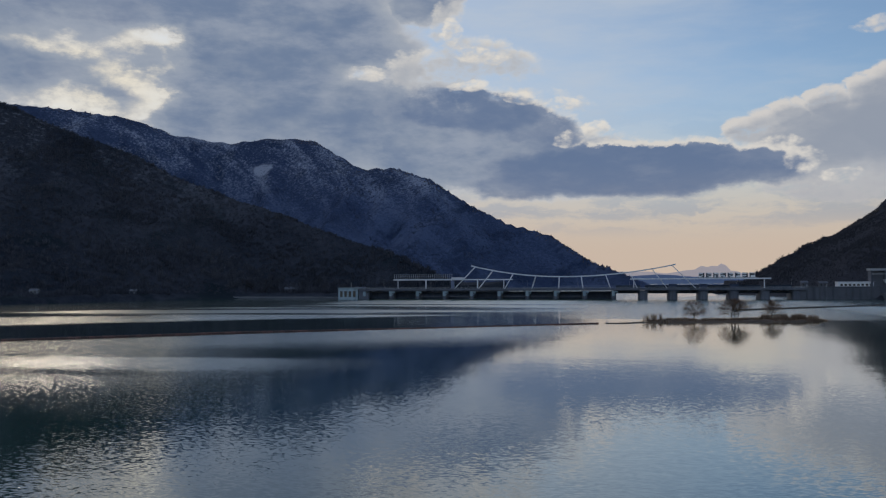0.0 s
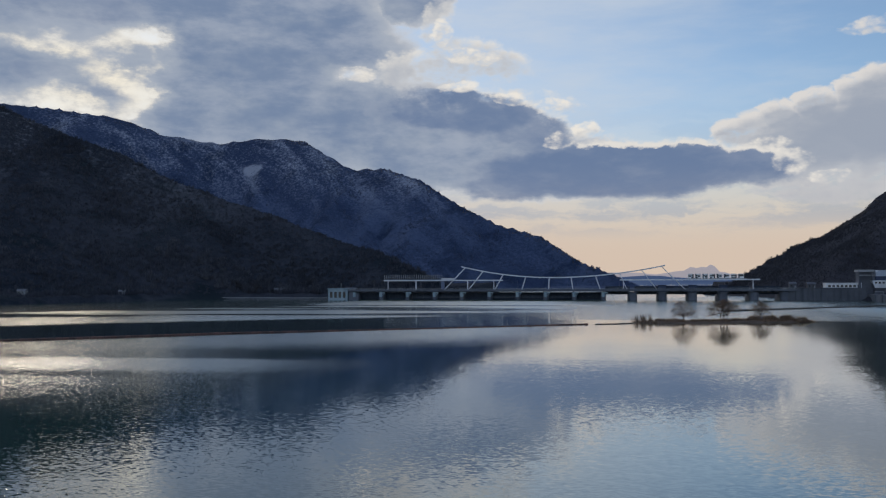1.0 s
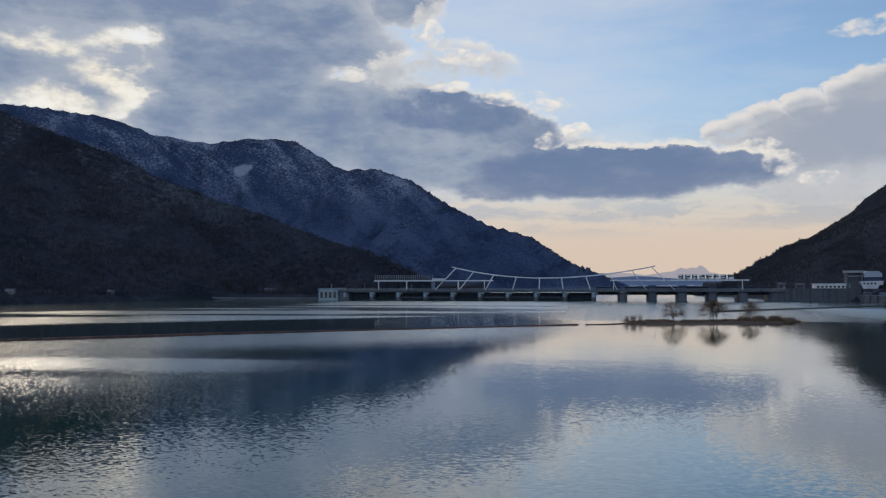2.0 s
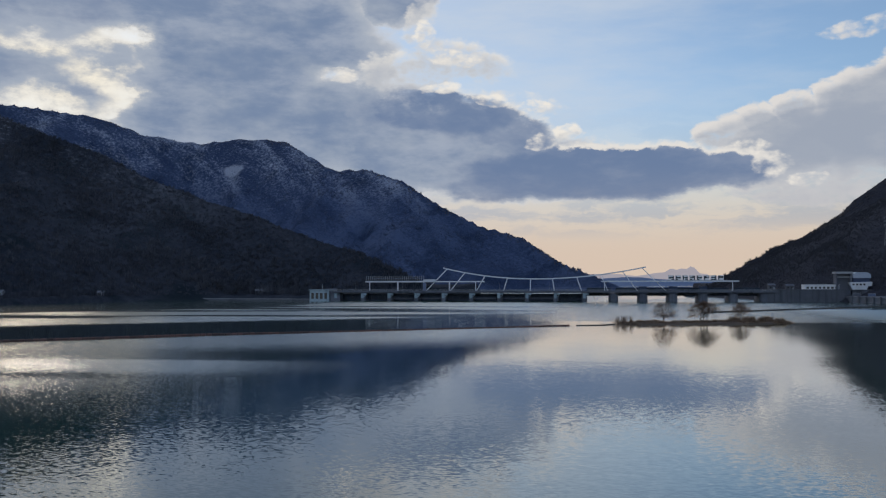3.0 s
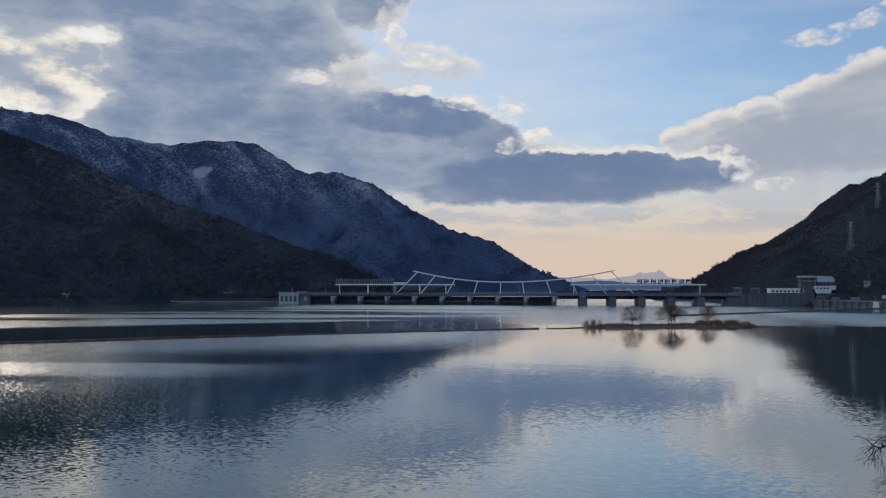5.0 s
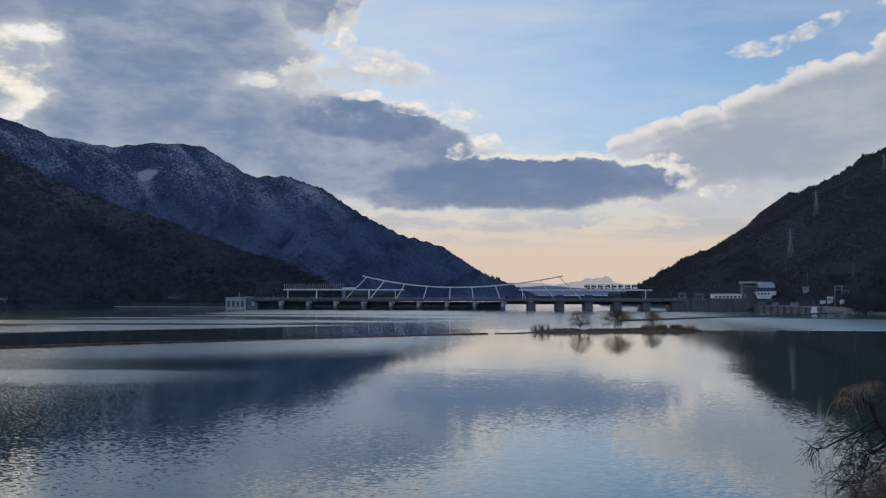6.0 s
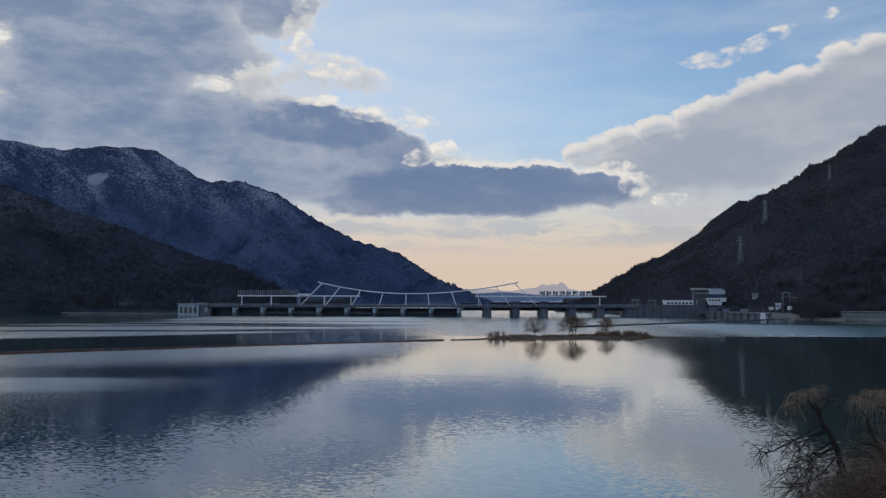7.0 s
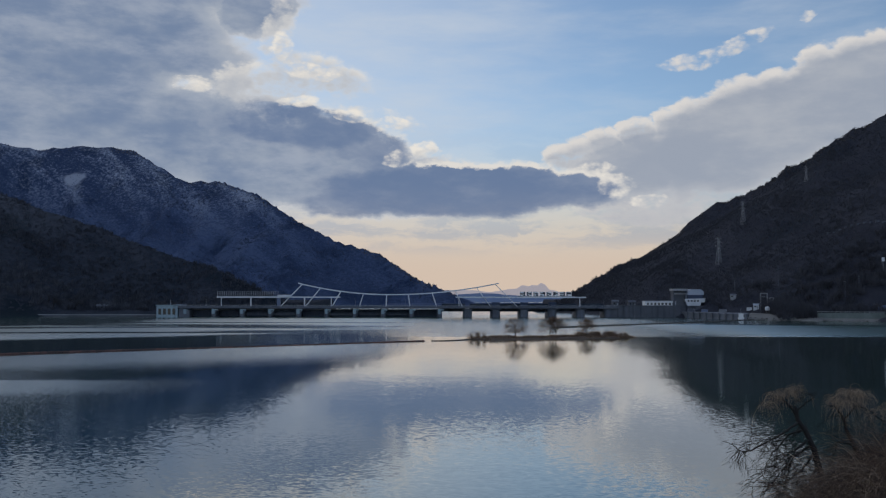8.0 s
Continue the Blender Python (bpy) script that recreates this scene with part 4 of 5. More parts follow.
def build_power_station():
    wall = Mesh().box(dx(1076), dx(1200), 0, 16, -3, dz(541.5))
    for k in range(13):
        x = dx(1078 + k * 10)
        wall.box(x, x + 1.0, -0.6, 0, -3, dz(542))
    wall.box(dx(1075), dx(1201), -0.5, 0.6, dz(541.5), dz(540.3))
    tagged(part("abutment_wall", wall, CONCRETE_DARK), "dark ribbed concrete abutment wall of the dam", "wall", kind="structure").location = (0, DAM_Y - 8, 0)
    low = thing("office_building", "long low white building with a row of dark windows", "building", (0, DAM_Y - 4, 0))
    part("wall", Mesh().box(dx(1139), dx(1193), 0, 10, dz(541.5), dz(533.4)), WHITE_WALL, low)
    part("roof", Mesh().box(dx(1138), dx(1194), -0.5, 10.5, dz(533.4), dz(532.5), 0.1), WHITE_WALL, low)
    for k in range(8):
        x = dx(1142 + k * 6.4)
        w = part("window", Mesh().box(x, x + 1.9, -0.06, 0.1, dz(539.4), dz(536.2)), GLASS_DARK, low)
        part("sill", Mesh().box(x - 0.15, x + 2.05, -0.14, 0.0, dz(539.8), dz(539.4)), WHITE_WALL, w)
    tower = thing("intake_tower", "tall grey gantry tower with a flat pale roof", "tower", (0, DAM_Y - 6, 0))
    for u in (1188, 1209):
        part("leg", Mesh().box(dx(u), dx(u + 3.2), 0, 9, -2, dz(514.8), 0.2), CONCRETE, tower)
    part("wall", Mesh().box(dx(1191), dx(1210), 3, 8, -2, dz(516)), CONCRETE_DARK, tower)
    part("roof", Mesh().box(dx(1186.5), dx(1213), -1, 10, dz(514.8), dz(511.2), 0.3), GREY_WALL, tower)
    part("crane_rail", Mesh().box(dx(1189), dx(1212), -0.6, 0.4, dz(521), dz(519.5)), GREY_STEEL, tower)
    hall = thing("power_house", "white hall with a blue-grey roof over dark glazing", "building", (0, DAM_Y - 2, 0))
    ring = [(dx(1213), dz(522)), (dx(1214), dz(516)), (dx(1219), dz(512.2)), (dx(1236), dz(512.2)), (dx(1241.5), dz(516.5)), (dx(1241.5), dz(522))]
    part("roof", Mesh().loft([[(x, y, z) for x, z in ring] for y in (-4, 12)]), ROOF_BLUE, hall)
    part("glazing", Mesh().box(dx(1214), dx(1240), -3, 11, dz(528.5), dz(522)), HOIST_BLUE, hall)
    ring = [(dx(1212), dz(541)), (dx(1207), dz(529)), (dx(1243), dz(528)), (dx(1242), dz(535)), (dx(1236), dz(535)), (dx(1234), dz(541))]
    part("wall", Mesh().loft([[(x, y, z) for x, z in ring] for y in (-5, 12)]), WHITE_WALL, hall)
    part("base", Mesh().box(dx(1200), dx(1262), -4, 12, -2, dz(541)), CONCRETE_DARK, hall)
    for k in range(4):
        part("window", Mesh().box(dx(1212 + 5.5 * k), dx(1215 + 5.5 * k), -5.08, -4.9, dz(534), dz(531)), GLASS_DARK, hall)
    for u, w, h, dep in ((1255, 22, 21, 4), (1345, 12, 34, -60), (1361, 7, 26, -62)):
        y = DAM_Y + dep
        s = y / 715.0
        g = thing("switch_gantry", "grey lattice steel gantry of the switchyard", "gantry", (dx(u) * s, y, 5.0), group="switchyard gantries")
        for k in (0, w * M * s):
            leg = Mesh()
            for a in (-0.4, 0.4):
                leg.beam((k + a, 0, 0), (k + a * 0.6, 0, h * M * s), 0.16, 0.16)
            for q in range(9):
                leg.beam((k - 0.4, 0, h * M * s * q / 9), (k + 0.35, 0, h * M * s * (q + 1) / 9), 0.1, 0.1)
            part("leg", leg, GREY_STEEL, g)
        cross = Mesh().beam((-0.3, 0, h * M * s), (w * M * s + 0.3, 0, h * M * s), 0.4, 0.5)
        cross.beam((-0.3, 0, h * M * s * 0.82), (w * M * s + 0.3, 0, h * M * s * 0.82), 0.18, 0.18)
        part("crossbar", cross, GREY_STEEL, g)


def build_pylon(x, y, z, h, label):
    p = thing("power_pylon", label, "pylon", (x, y, z), 20, group="power pylons on the hillside")
    tower = Mesh()
    w0, w1 = h * 0.085, h * 0.022
    levels = 9

    def corner(k, i):
        f = k / levels
        w = w0 + (w1 - w0) * min(1, f * 1.25)
        return (w * (1 if i in (0, 3) else -1), w * (1 if i < 2 else -1), h * f - 1.5)

    for i in range(4):
        for k in range(levels):
            tower.beam(corner(k, i), corner(k + 1, i), h * 0.008, h * 0.008)
            tower.beam(corner(k, i), corner(k + 1, (i + 1) % 4), h * 0.005, h * 0.005)
            tower.beam(corner(k, (i + 1) % 4), corner(k + 1, i), h * 0.005, h * 0.005)
    part("mast", tower, GREY_STEEL, p)
    for f, half in ((0.66, 0.13), (0.79, 0.155), (0.92, 0.12)):
        arm = Mesh()
        for s in (-1, 1):
            arm.beam((0, 0.3, h * f), (s * half * h, 0, h * f), h * 0.008, h * 0.008)
            arm.beam((0, 0, h * (f + 0.05)), (s * half * h, 0, h * f), h * 0.007, h * 0.007)
            arm.beam((s * half * h, 0, h * f), (s * half * h, 0, h * (f - 0.04)), h * 0.01, h * 0.01)
        part("arm", arm, GREY_STEEL, p)


def ground_at(fn, x, y):
    return float(fn(np.array([float(x)]), np.array([float(y)]))[0])


build_dam()
build_arch()
build_sign()
build_intake()
build_power_station()
for u, dist, h in ((1272.5, 800, 26), (1317, 862, 24), (1431, 900, 17)):
    px, py = (u - 784) / 1500 * dist, dist
    build_pylon(px, py, ground_at(right_height, px, py), h, "grey steel lattice power pylon on the wooded slope")


# ---- the floating booms and the island ----
def floats(name, a, b, spacing, mat, size, label, skip=None):
    """A line of floats on the water from a to b, each float a capped drum."""
    boom = thing(name, label, "boom", (0, 0, 0), group="floating booms")
    a, b = Vector((*a, 0)), Vector((*b, 0))
    length = (b - a).length
    turn = math.atan2(b.y - a.y, b.x - a.x)
    drum = Mesh()
    half = spacing * 0.46
    drum.tube([(-half, 0, 0), (-half * 0.85, 0, 0), (half * 0.85, 0, 0), (half, 0, 0)], [size * 0.5, size, size, size * 0.5], 6)
    data = drum.data("float")
    count = int(length / spacing)
    for k in range(count):
        f = part("float", data, mat, boom)
        at = a.lerp(b, (k + 0.5) / count)
        sag = 2.5 * math.sin(math.pi * (k + 0.5) / count)
        f.matrix_local = pose(at.x + sag * math.sin(turn), at.y - sag * math.cos(turn), size * 0.25, 0, 0, math.degrees(turn) + random.uniform(-2, 2))
    rope = Mesh().tube([a.lerp(b, k / 12) + Vector((2.5 * math.sin(math.pi * k / 12) * math.sin(turn), -2.5 * math.sin(math.pi * k / 12) * math.cos(turn), size * 0.3)) for k in range(13)], 0.05, 4)
    part("rope", rope, FLOAT_DARK, boom)


floats("float_boom", (-240, 165), (-120, 254), 1.9, FLOAT_RED, 0.38, "line of small faded red floats on the lake")
floats("float_boom", (-120, 254), (-7, 324), 1.9, FLOAT_RED, 0.38, "line of small faded red floats on the lake")
floats("float_boom", (-4.5, 325), (10, 336), 0.9, FLOAT_DARK, 0.26, "short dark line of floats tied to the island")
floats("float_boom", (60, 462), (232, 630), 2.6, FLOAT_DARK, 0.65, "dark line of floats running to the power station")


def island_height(x, y):
    s = (x - 44) / 36.0
    across = (y - (346 + (x - 44) * 0.22)) / (6.5 * np.sqrt(np.clip(1 - s * s, 0.02, 1)) + 0.5)
    body = 1 - s ** 4 - across ** 2
    return np.clip(body, -1, 0.6) * 1.3 + fbm(x, y, 5, 101, 3) * 0.5 - 0.1


land("island", island_height, 6, 84, 330, 364, 0.7, EARTH, "low muddy islet with dry reeds", "islet")


def grow(mesh, start, way, length, radius, depth, rng, spread, droop, twigs=None, sides=5, segments=4, gnarl=0.22, ratio=0.72, kids=(2, 3), least=0.003):
    """A limb that bends, tapers and forks."""
    path, p, d = [Vector(start)], Vector(start), Vector(way).normalized()
    for k in range(segments):
        d = (d + Vector((rng.gauss(0, gnarl), rng.gauss(0, gnarl), rng.gauss(0, gnarl * 0.6) - droop)) * 0.6).normalized()
        p = p + d * length / segments
        path.append(p)
    end = max(radius * (0.62 if depth else 0.3), least)
    target = mesh if (twigs is None or depth > 1) else twigs
    target.tube(path, [radius + (end - radius) * k / segments for k in range(segments + 1)], sides if depth > 1 else 3)
    if depth:
        for k in range(rng.randint(*kids)):
            at = path[-1] if k == 0 else path[rng.randint(max(1, segments - 2), segments)]
            side = Vector((rng.gauss(0, 1), rng.gauss(0, 1), rng.gauss(0, 0.6))).normalized()
            grow(mesh, at, d + side * spread, length * ratio * rng.uniform(0.8, 1.15), end * 0.9, depth - 1, rng, spread, droop, twigs, sides, segments, gnarl, ratio, kids, least)


def islet_tree(x, y, height, wide, label, seed, trunks=1, limbs=9):
    """Short trunk, limbs that spread to a round crown, branches and fine twigs out to its dome."""
    rng = random.Random(seed)
    t = thing("tree", label, "tree", (x, y, ground_at(island_height, x, y) - 0.15), group="bare trees on the islet")
    trunk, crown = Mesh(), Mesh()

    def dome(a, rise, reach):
        return Vector((math.cos(a) * math.cos(rise) * wide * reach, math.sin(a) * math.cos(rise) * wide * 0.85 * reach, height * (0.42 + 0.58 * math.sin(rise) * reach)))

    def bough(mesh, p, q, r0, r1, sides, bend):
        path = [p.lerp(q, k / 4) + Vector((rng.gauss(0, bend), rng.gauss(0, bend), rng.gauss(0, bend) + bend * (k - k * k / 4))) * (0 < k < 4) for k in range(5)]
        mesh.tube(path, [r0 + (r1 - r0) * k / 4 for k in range(5)], sides)
        return path

    for k in range(trunks):
        off = k - (trunks - 1) / 2
        foot = Vector((0.6 * off, 0, 0))
        fork = Vector((1.3 * off + rng.uniform(-0.2, 0.2), rng.uniform(-0.3, 0.3), height * rng.uniform(0.16, 0.24)))
        bough(trunk, foot, fork, height * 0.026, height * 0.017, 6, 0.05)
        for q in range(limbs):
            a, rise = 2 * math.pi * (q + rng.random()) / limbs, rng.uniform(-0.25, 1.45)
            elbow = dome(a, rise, rng.uniform(0.42, 0.6))
            main = bough(trunk, fork, elbow, height * 0.0085, height * 0.006, 5, 0.16)
            for j in range(6):
                a2, rise2 = a + rng.gauss(0, 0.5), rise + rng.gauss(0, 0.4)
                tip = dome(a2, max(rise2, -0.35), rng.uniform(0.74, 0.92))
                side = bough(crown, main[rng.randint(2, 4)], tip, height * 0.006, height * 0.0035, 3, 0.16)
                for i in range(6):
                    end = dome(a2 + rng.gauss(0, 0.28), max(rise2 + rng.gauss(0, 0.26), -0.42), rng.uniform(0.80, 1.10))
                    bough(crown, side[rng.randint(1, 4)], end, height * 0.0034, height * 0.0022, 3, 0.14)
    part("trunk", trunk, BARK, t)
    part("crown", crown, TWIG, t, "fine leafless twigs")


def at_distance(u, dist):
    return (u - 784) / 1500 * dist, dist


for u, dist, h, wide, seed, tr, lab in ((912, 348, 8.2, 5.8, 3, 1, "leafless grey tree with slim trunk and round crown"),
                                        (978, 346, 8.2, 7.0, 8, 3, "broad leafless tree with several dark trunks on the islet"),
                                        (1037, 354, 7.8, 5.6, 12, 1, "small leafless tree with a thin pale crown on the islet")):
    islet_tree(*at_distance(u, dist), h, wide, lab, seed, tr, 12 if tr == 1 else 7)


def tuft(name, spots, label, category, height_fn, tall, mat, seed, blades=26, wide=0.9, thin=0.03):
    """Dry stalks that lean out of each spot."""
    rng = random.Random(seed)
    m = Mesh()
    for x, y in spots:
        z = ground_at(height_fn, x, y) - 0.1
        for k in range(blades):
            a, r = rng.uniform(0, 6.28), rng.uniform(0, wide)
            bx, by = x + math.cos(a) * r, y + math.sin(a) * r
            h = tall * rng.uniform(0.5, 1.1)
            lx, ly = rng.gauss(0, 0.18) * h, rng.gauss(0, 0.18) * h
            t = rng.uniform(0, 3.14)
            wx, wy = math.cos(t) * thin, math.sin(t) * thin
            m.solid([(bx - wx, by - wy, z), (bx + wx, by + wy, z), (bx + lx * 0.5 + wx, by + ly * 0.5 + wy, z + h * 0.6), (bx + lx, by + ly, z + h), (bx + lx * 0.5 - wx, by + ly * 0.5 - wy, z + h * 0.6)],
                    [(0, 1, 2, 3, 4)])
    return tagged(part(name, m, mat), label, category, kind="stuff")


rng = random.Random(21)
spots = [(x, 346 + (x - 44) * 0.22 + rng.uniform(-5, 4)) for x in [rng.uniform(12, 80) for k in range(260)]]
tuft("dry_grass", spots, "dry brown grass covering the islet", "grass", island_height, 1.0, REED, 22, 22, 1.3, 0.05)
spots = [(rng.uniform(10, 17), 341 + rng.uniform(-2, 3)) for k in range(20)]
tuft("reeds", spots, "tall thin dry reeds at the islet's tip", "reeds", island_height, 3.6, REED, 23, 14, 0.8, 0.035)
spots = [(rng.uniform(55, 76), 351 + rng.uniform(-3, 4)) for k in range(60)]
tuft("reeds", spots, "brown reed bed at the end of the islet", "reeds", island_height, 2.4, REED, 24, 26, 1.0, 0.05)
for k in range(9):
    x = (12.5, 22, 36, 41, 47, 58, 63, 68, 72)[k]
    shrub = thing("shrub", "low tangled brown shrub on the islet", "shrub", (x, 346 + (x - 44) * 0.22 - 1, 0.1), group="shrubs on the islet")
    m = Mesh()
    for q in range(9):
        grow(m, (0, 0, 0), (rng.gauss(0, 0.8), rng.gauss(0, 0.8), 1), 0.9, 0.035, 3, rng, 0.7, 0.0, None, 3, 3, 0.25, 0.7, (2, 3))
    part("shrub_crown", m, TWIG, shrub)


# ---- right bank: boat, plant, road wall, cars ----
def bank_at(u, dist):
    x, y = at_distance(u, dist)
    return x, y, ground_at(right_height, x, y)


def build_boat(x, y):
    b = thing("work_boat", "small white cabin boat moored at the gravel shore", "boat", (x, y, 0.2), 72)
    b.scale = (1.5, 1.5, 1.6)
    rings = []
    for s, w, low in ((-4, 1.2, 0.0), (-2, 1.6, -0.3), (1.5, 1.6, -0.3), (3.5, 0.9, 0.0), (4.6, 0.1, 0.5)):
        rings.append([(s, -w, 1.1), (s, -w * 0.7, low), (s, w * 0.7, low), (s, w, 1.1)])
    part("hull", Mesh().loft(rings), BOAT_WHITE, b)
    part("cabin", Mesh().box(-2.2, 1.2, -1.1, 1.1, 1.1, 2.9, 0.2), BOAT_WHITE, b)
    part("window", Mesh().box(-1.9, 1.0, -1.14, 1.14, 1.9, 2.5), GLASS_DARK, b)
    part("mast", Mesh().tube([(-0.5, 0, 2.9), (-0.5, 0, 5.6)], 0.06, 5), GREY_STEEL, b)


def build_car(x, y, z, turn, label):
    c = thing("car", label, "car", (x, y, z), turn, group="cars parked by the road")
    side = [(-2.1, 0.35), (-2.15, 0.8), (-1.7, 0.95), (-1.2, 1.4), (0.5, 1.42), (1.1, 0.95), (2.0, 0.8), (2.1, 0.35)]
    part("body", Mesh().loft([[(a, w, b if b < 0.9 else b) for a, b in side] for w in (-0.85, 0.85)]), CAR_PAINT, c)
    part("window", Mesh().box(-1.15, 0.5, -0.87, 0.87, 0.98, 1.3), GLASS_DARK, c)
    wheel = Mesh().tube([(0, -0.1, 0), (0, 0.1, 0)], 0.32, 10).data("wheel")
    for a in (-1.3, 1.3):
        for w in (-0.8, 0.8):
            part("wheel", wheel, RUBBER, c).location = (a, w, 0.32)


def build_house(x, y, z, w, d, h, turn, wall, label, fn=None):
    b = thing("house", label, "house", (x, y, z), turn, group="houses on the shore")
    part("wall", Mesh().box(-w / 2, w / 2, -d / 2, d / 2, -2.5, h), wall, b)
    roof = Mesh()
    roof.loft([[(s * (w / 2 + 0.4), -d / 2 - 0.4, h), (s * (w / 2 + 0.4), d / 2 + 0.4, h), (s * (w / 2 + 0.4), 0, h + d * 0.25)] for s in (-1, 1)])
    part("roof", roof, ROOF_BLUE if wall is WHITE_WALL else CONCRETE, b)
    for k in range(max(1, int(w / 3))):
        part("window", Mesh().box(-w / 2 + 0.8 + k * 3, -w / 2 + 2.0 + k * 3, -d / 2 - 0.05, -d / 2 + 0.1, h * 0.35, h * 0.75), GLASS_DARK, b)
    part("door", Mesh().box(w / 2 - 1.4, w / 2 - 0.5, -d / 2 - 0.05, -d / 2 + 0.1, 0, 2.0), GREY_STEEL, b)


build_boat(*at_distance(1310, 622))
rock_rng = random.Random(55)
rubble = Mesh()
for k in range(420):
    f = rock_rng.random()
    x = 222 + 180 * f
    y = float(right_shore(np.array([x]))[0]) - 8 + rock_rng.uniform(-3, 9)
    s = rock_rng.uniform(0.3, 1.3)
    c = Vector((x, y, 0.2 + max(0.0, (y - float(right_shore(np.array([x]))[0]) + 8) * 0.16)))
    ring = [c + Vector((math.cos(a) * s * rock_rng.uniform(0.7, 1.2), math.sin(a) * s * rock_rng.uniform(0.7, 1.2), rock_rng.uniform(-0.1, 0.3) * s)) for a in (0, 1.05, 2.1, 3.14, 4.2, 5.25)]
    rubble.solid(ring + [c + Vector((0, 0, s * 0.7)), c - Vector((0, 0, s))], [(i, (i + 1) % 6, 6) for i in range(6)] + [((i + 1) % 6, i, 7) for i in range(6)])
tagged(part("rubble", rubble, SAND), "pale broken stones along the waterline", "stones", kind="stuff")
tank = thing("water_tank", "white round tank on dark legs by the shore", "tank", (*at_distance(1357, 640), 4.4))
part("body", Mesh().tube([(0, 0, 2.4), (0, 0, 2.6), (0, 0, 5.0), (0, 0, 5.5)], [1.4, 1.7, 1.7, 0.5], 12), WHITE_WALL, tank)
for a in (0.8, 2.4, 3.9, 5.5):
    part("leg", Mesh().tube([(math.cos(a) * 1.4, math.sin(a) * 1.4, -1), (math.cos(a) * 1.3, math.sin(a) * 1.3, 2.5)], 0.14, 5), GREY_STEEL, tank)
apron = Mesh()
quay = Mesh().loft([[(dx(1200), 690, -1), (dx(1200), 692, 4.6), (dx(1200), 760, 5.4), (dx(1200), 760, -1)], [(223.4, 626, -1), (224, 630, 4.0), (252, 690, 5.2), (252, 690, -1)]])
for k in range(9):
    f = k / 9
    x, y = dx(1200) + (224 - dx(1200)) * f, 690 - 64 * f
    quay.box(x - 0.5, x + 0.5, y - 0.5, y + 1.5, -1, 4.9 - 0.5 * f)
tagged(part("quay_wall", quay, CONCRETE_DARK), "dark concrete quay with buttresses beside the power station", "quay", kind="structure")
apron.loft([[(224, 626, -1), (233, 646, 4.2), (252, 690, 5.2), (252, 690, -1)],
            [(264, 592, -1), (274, 612, 4.2), (292, 660, 5.2), (292, 660, -1)]])
tagged(part("pavement", apron, SAND), "pale concrete apron and gravel shore by the power station", "pavement", kind="structure")
wall = Mesh()
wall.loft([[(268, 606, -1), (268, 608, 5.6), (268, 610, 5.6), (268, 610, -1)], [(300, 590, -1), (300, 592, 5.9), (300, 594, 5.9), (300, 594, -1)],
           [(340, 570, -1), (340, 572, 6.2), (340, 574, 6.2), (340, 574, -1)], [(430, 528, -1), (430, 530, 6.2), (430, 532, 6.2), (430, 532, -1)]])
tagged(part("road_wall", wall, GREEN_WALL), "long mossy green-grey road retaining wall", "wall", kind="structure")
shore = Mesh()
shore.loft([[(255, 604, -1), (262, 607, 1.8), (268, 610, -1)], [(300, 582, -1), (303, 588, 2.0), (306, 592, -1)], [(430, 518, -1), (432, 526, 2.0), (434, 532, -1)]])
tagged(part("shore", shore, SAND), "pale gravel strip at the foot of the road wall", "shore", kind="structure")
guard = Mesh()
for k in range(60):
    f = k / 59
    x, y = 268 + 162 * f, 608.6 - 78 * f
    guard.box(x - 0.08, x + 0.08, y - 0.08, y + 0.08, 5.5, 7.1)
guard.beam((268, 608.6, 6.5), (430, 530.6, 7.0), 0.1, 0.35)
tagged(part("guard_rail", guard, GREY_STEEL), "grey steel guard rail along the road wall", "guard rail", kind="structure")


def build_container(u, dist, w, h, label, mat):
    """A ribbed steel box with a door and a lid."""
    x, y, z = bank_at(u, dist)
    c = thing("storage_container", label, "container", (x, y, max(z, 4.4)), -22, group="containers on the quay")
    part("body", Mesh().box(-w / 2, w / 2, -1.2, 1.2, -0.4, h, 0.05), mat, c)
    part("lid", Mesh().box(-w / 2 - 0.1, w / 2 + 0.1, -1.3, 1.3, h, h + 0.14), GREY_STEEL, c)
    rib = Mesh().box(-0.06, 0.06, -1.27, -1.19, 0.1, h - 0.1).data("rib")
    for k in range(int(w / 0.6)):
        part("rib", rib, mat, c).location.x = -w / 2 + 0.3 + 0.6 * k
    part("door", Mesh().box(w / 2 - 0.02, w / 2 + 0.06, -1.0, 1.0, 0.1, h - 0.2), GREY_STEEL, c)


for u, dist, w, h, lab, mat in ((1222, 700, 6.0, 2.6, "dark grey storage container on the quay", CONCRETE), (1246, 694, 5.0, 2.4, "blue-grey storage container on the quay", BLUE_STEEL),
                                (1278, 680, 6.0, 2.6, "pale storage container near the boat", GREY_WALL), (1325, 668, 4.0, 2.2, "small white storage container on the shore", WHITE_WALL),
                                (1384, 664, 4.0, 2.4, "dark storage container under the trees", CONCRETE_DARK)):
    build_container(u, dist, w, h, lab, mat)
for u, dist, lab in ((1490, 625, "silver car parked above the road wall"), (1506, 622, "pale car parked above the road wall"), (1449, 640, "grey car parked above the road wall")):
    x, y = at_distance(u, dist)
    build_car(x, y, max(6.0, ground_at(right_height, x, y)), -25, lab)
x, y, z = bank_at(1566, 615)
tent = thing("storage_tent", "blue arched sheet shelter by the road", "tent", (x, y, z), 60)
rings = []
for s in (-5, 5):
    rings.append([(4.4 * math.cos(math.pi * k / 10), s, 4.6 * math.sin(math.pi * k / 10)) for k in range(11)])
part("cover", Mesh().loft(rings), TENT_BLUE, tent)
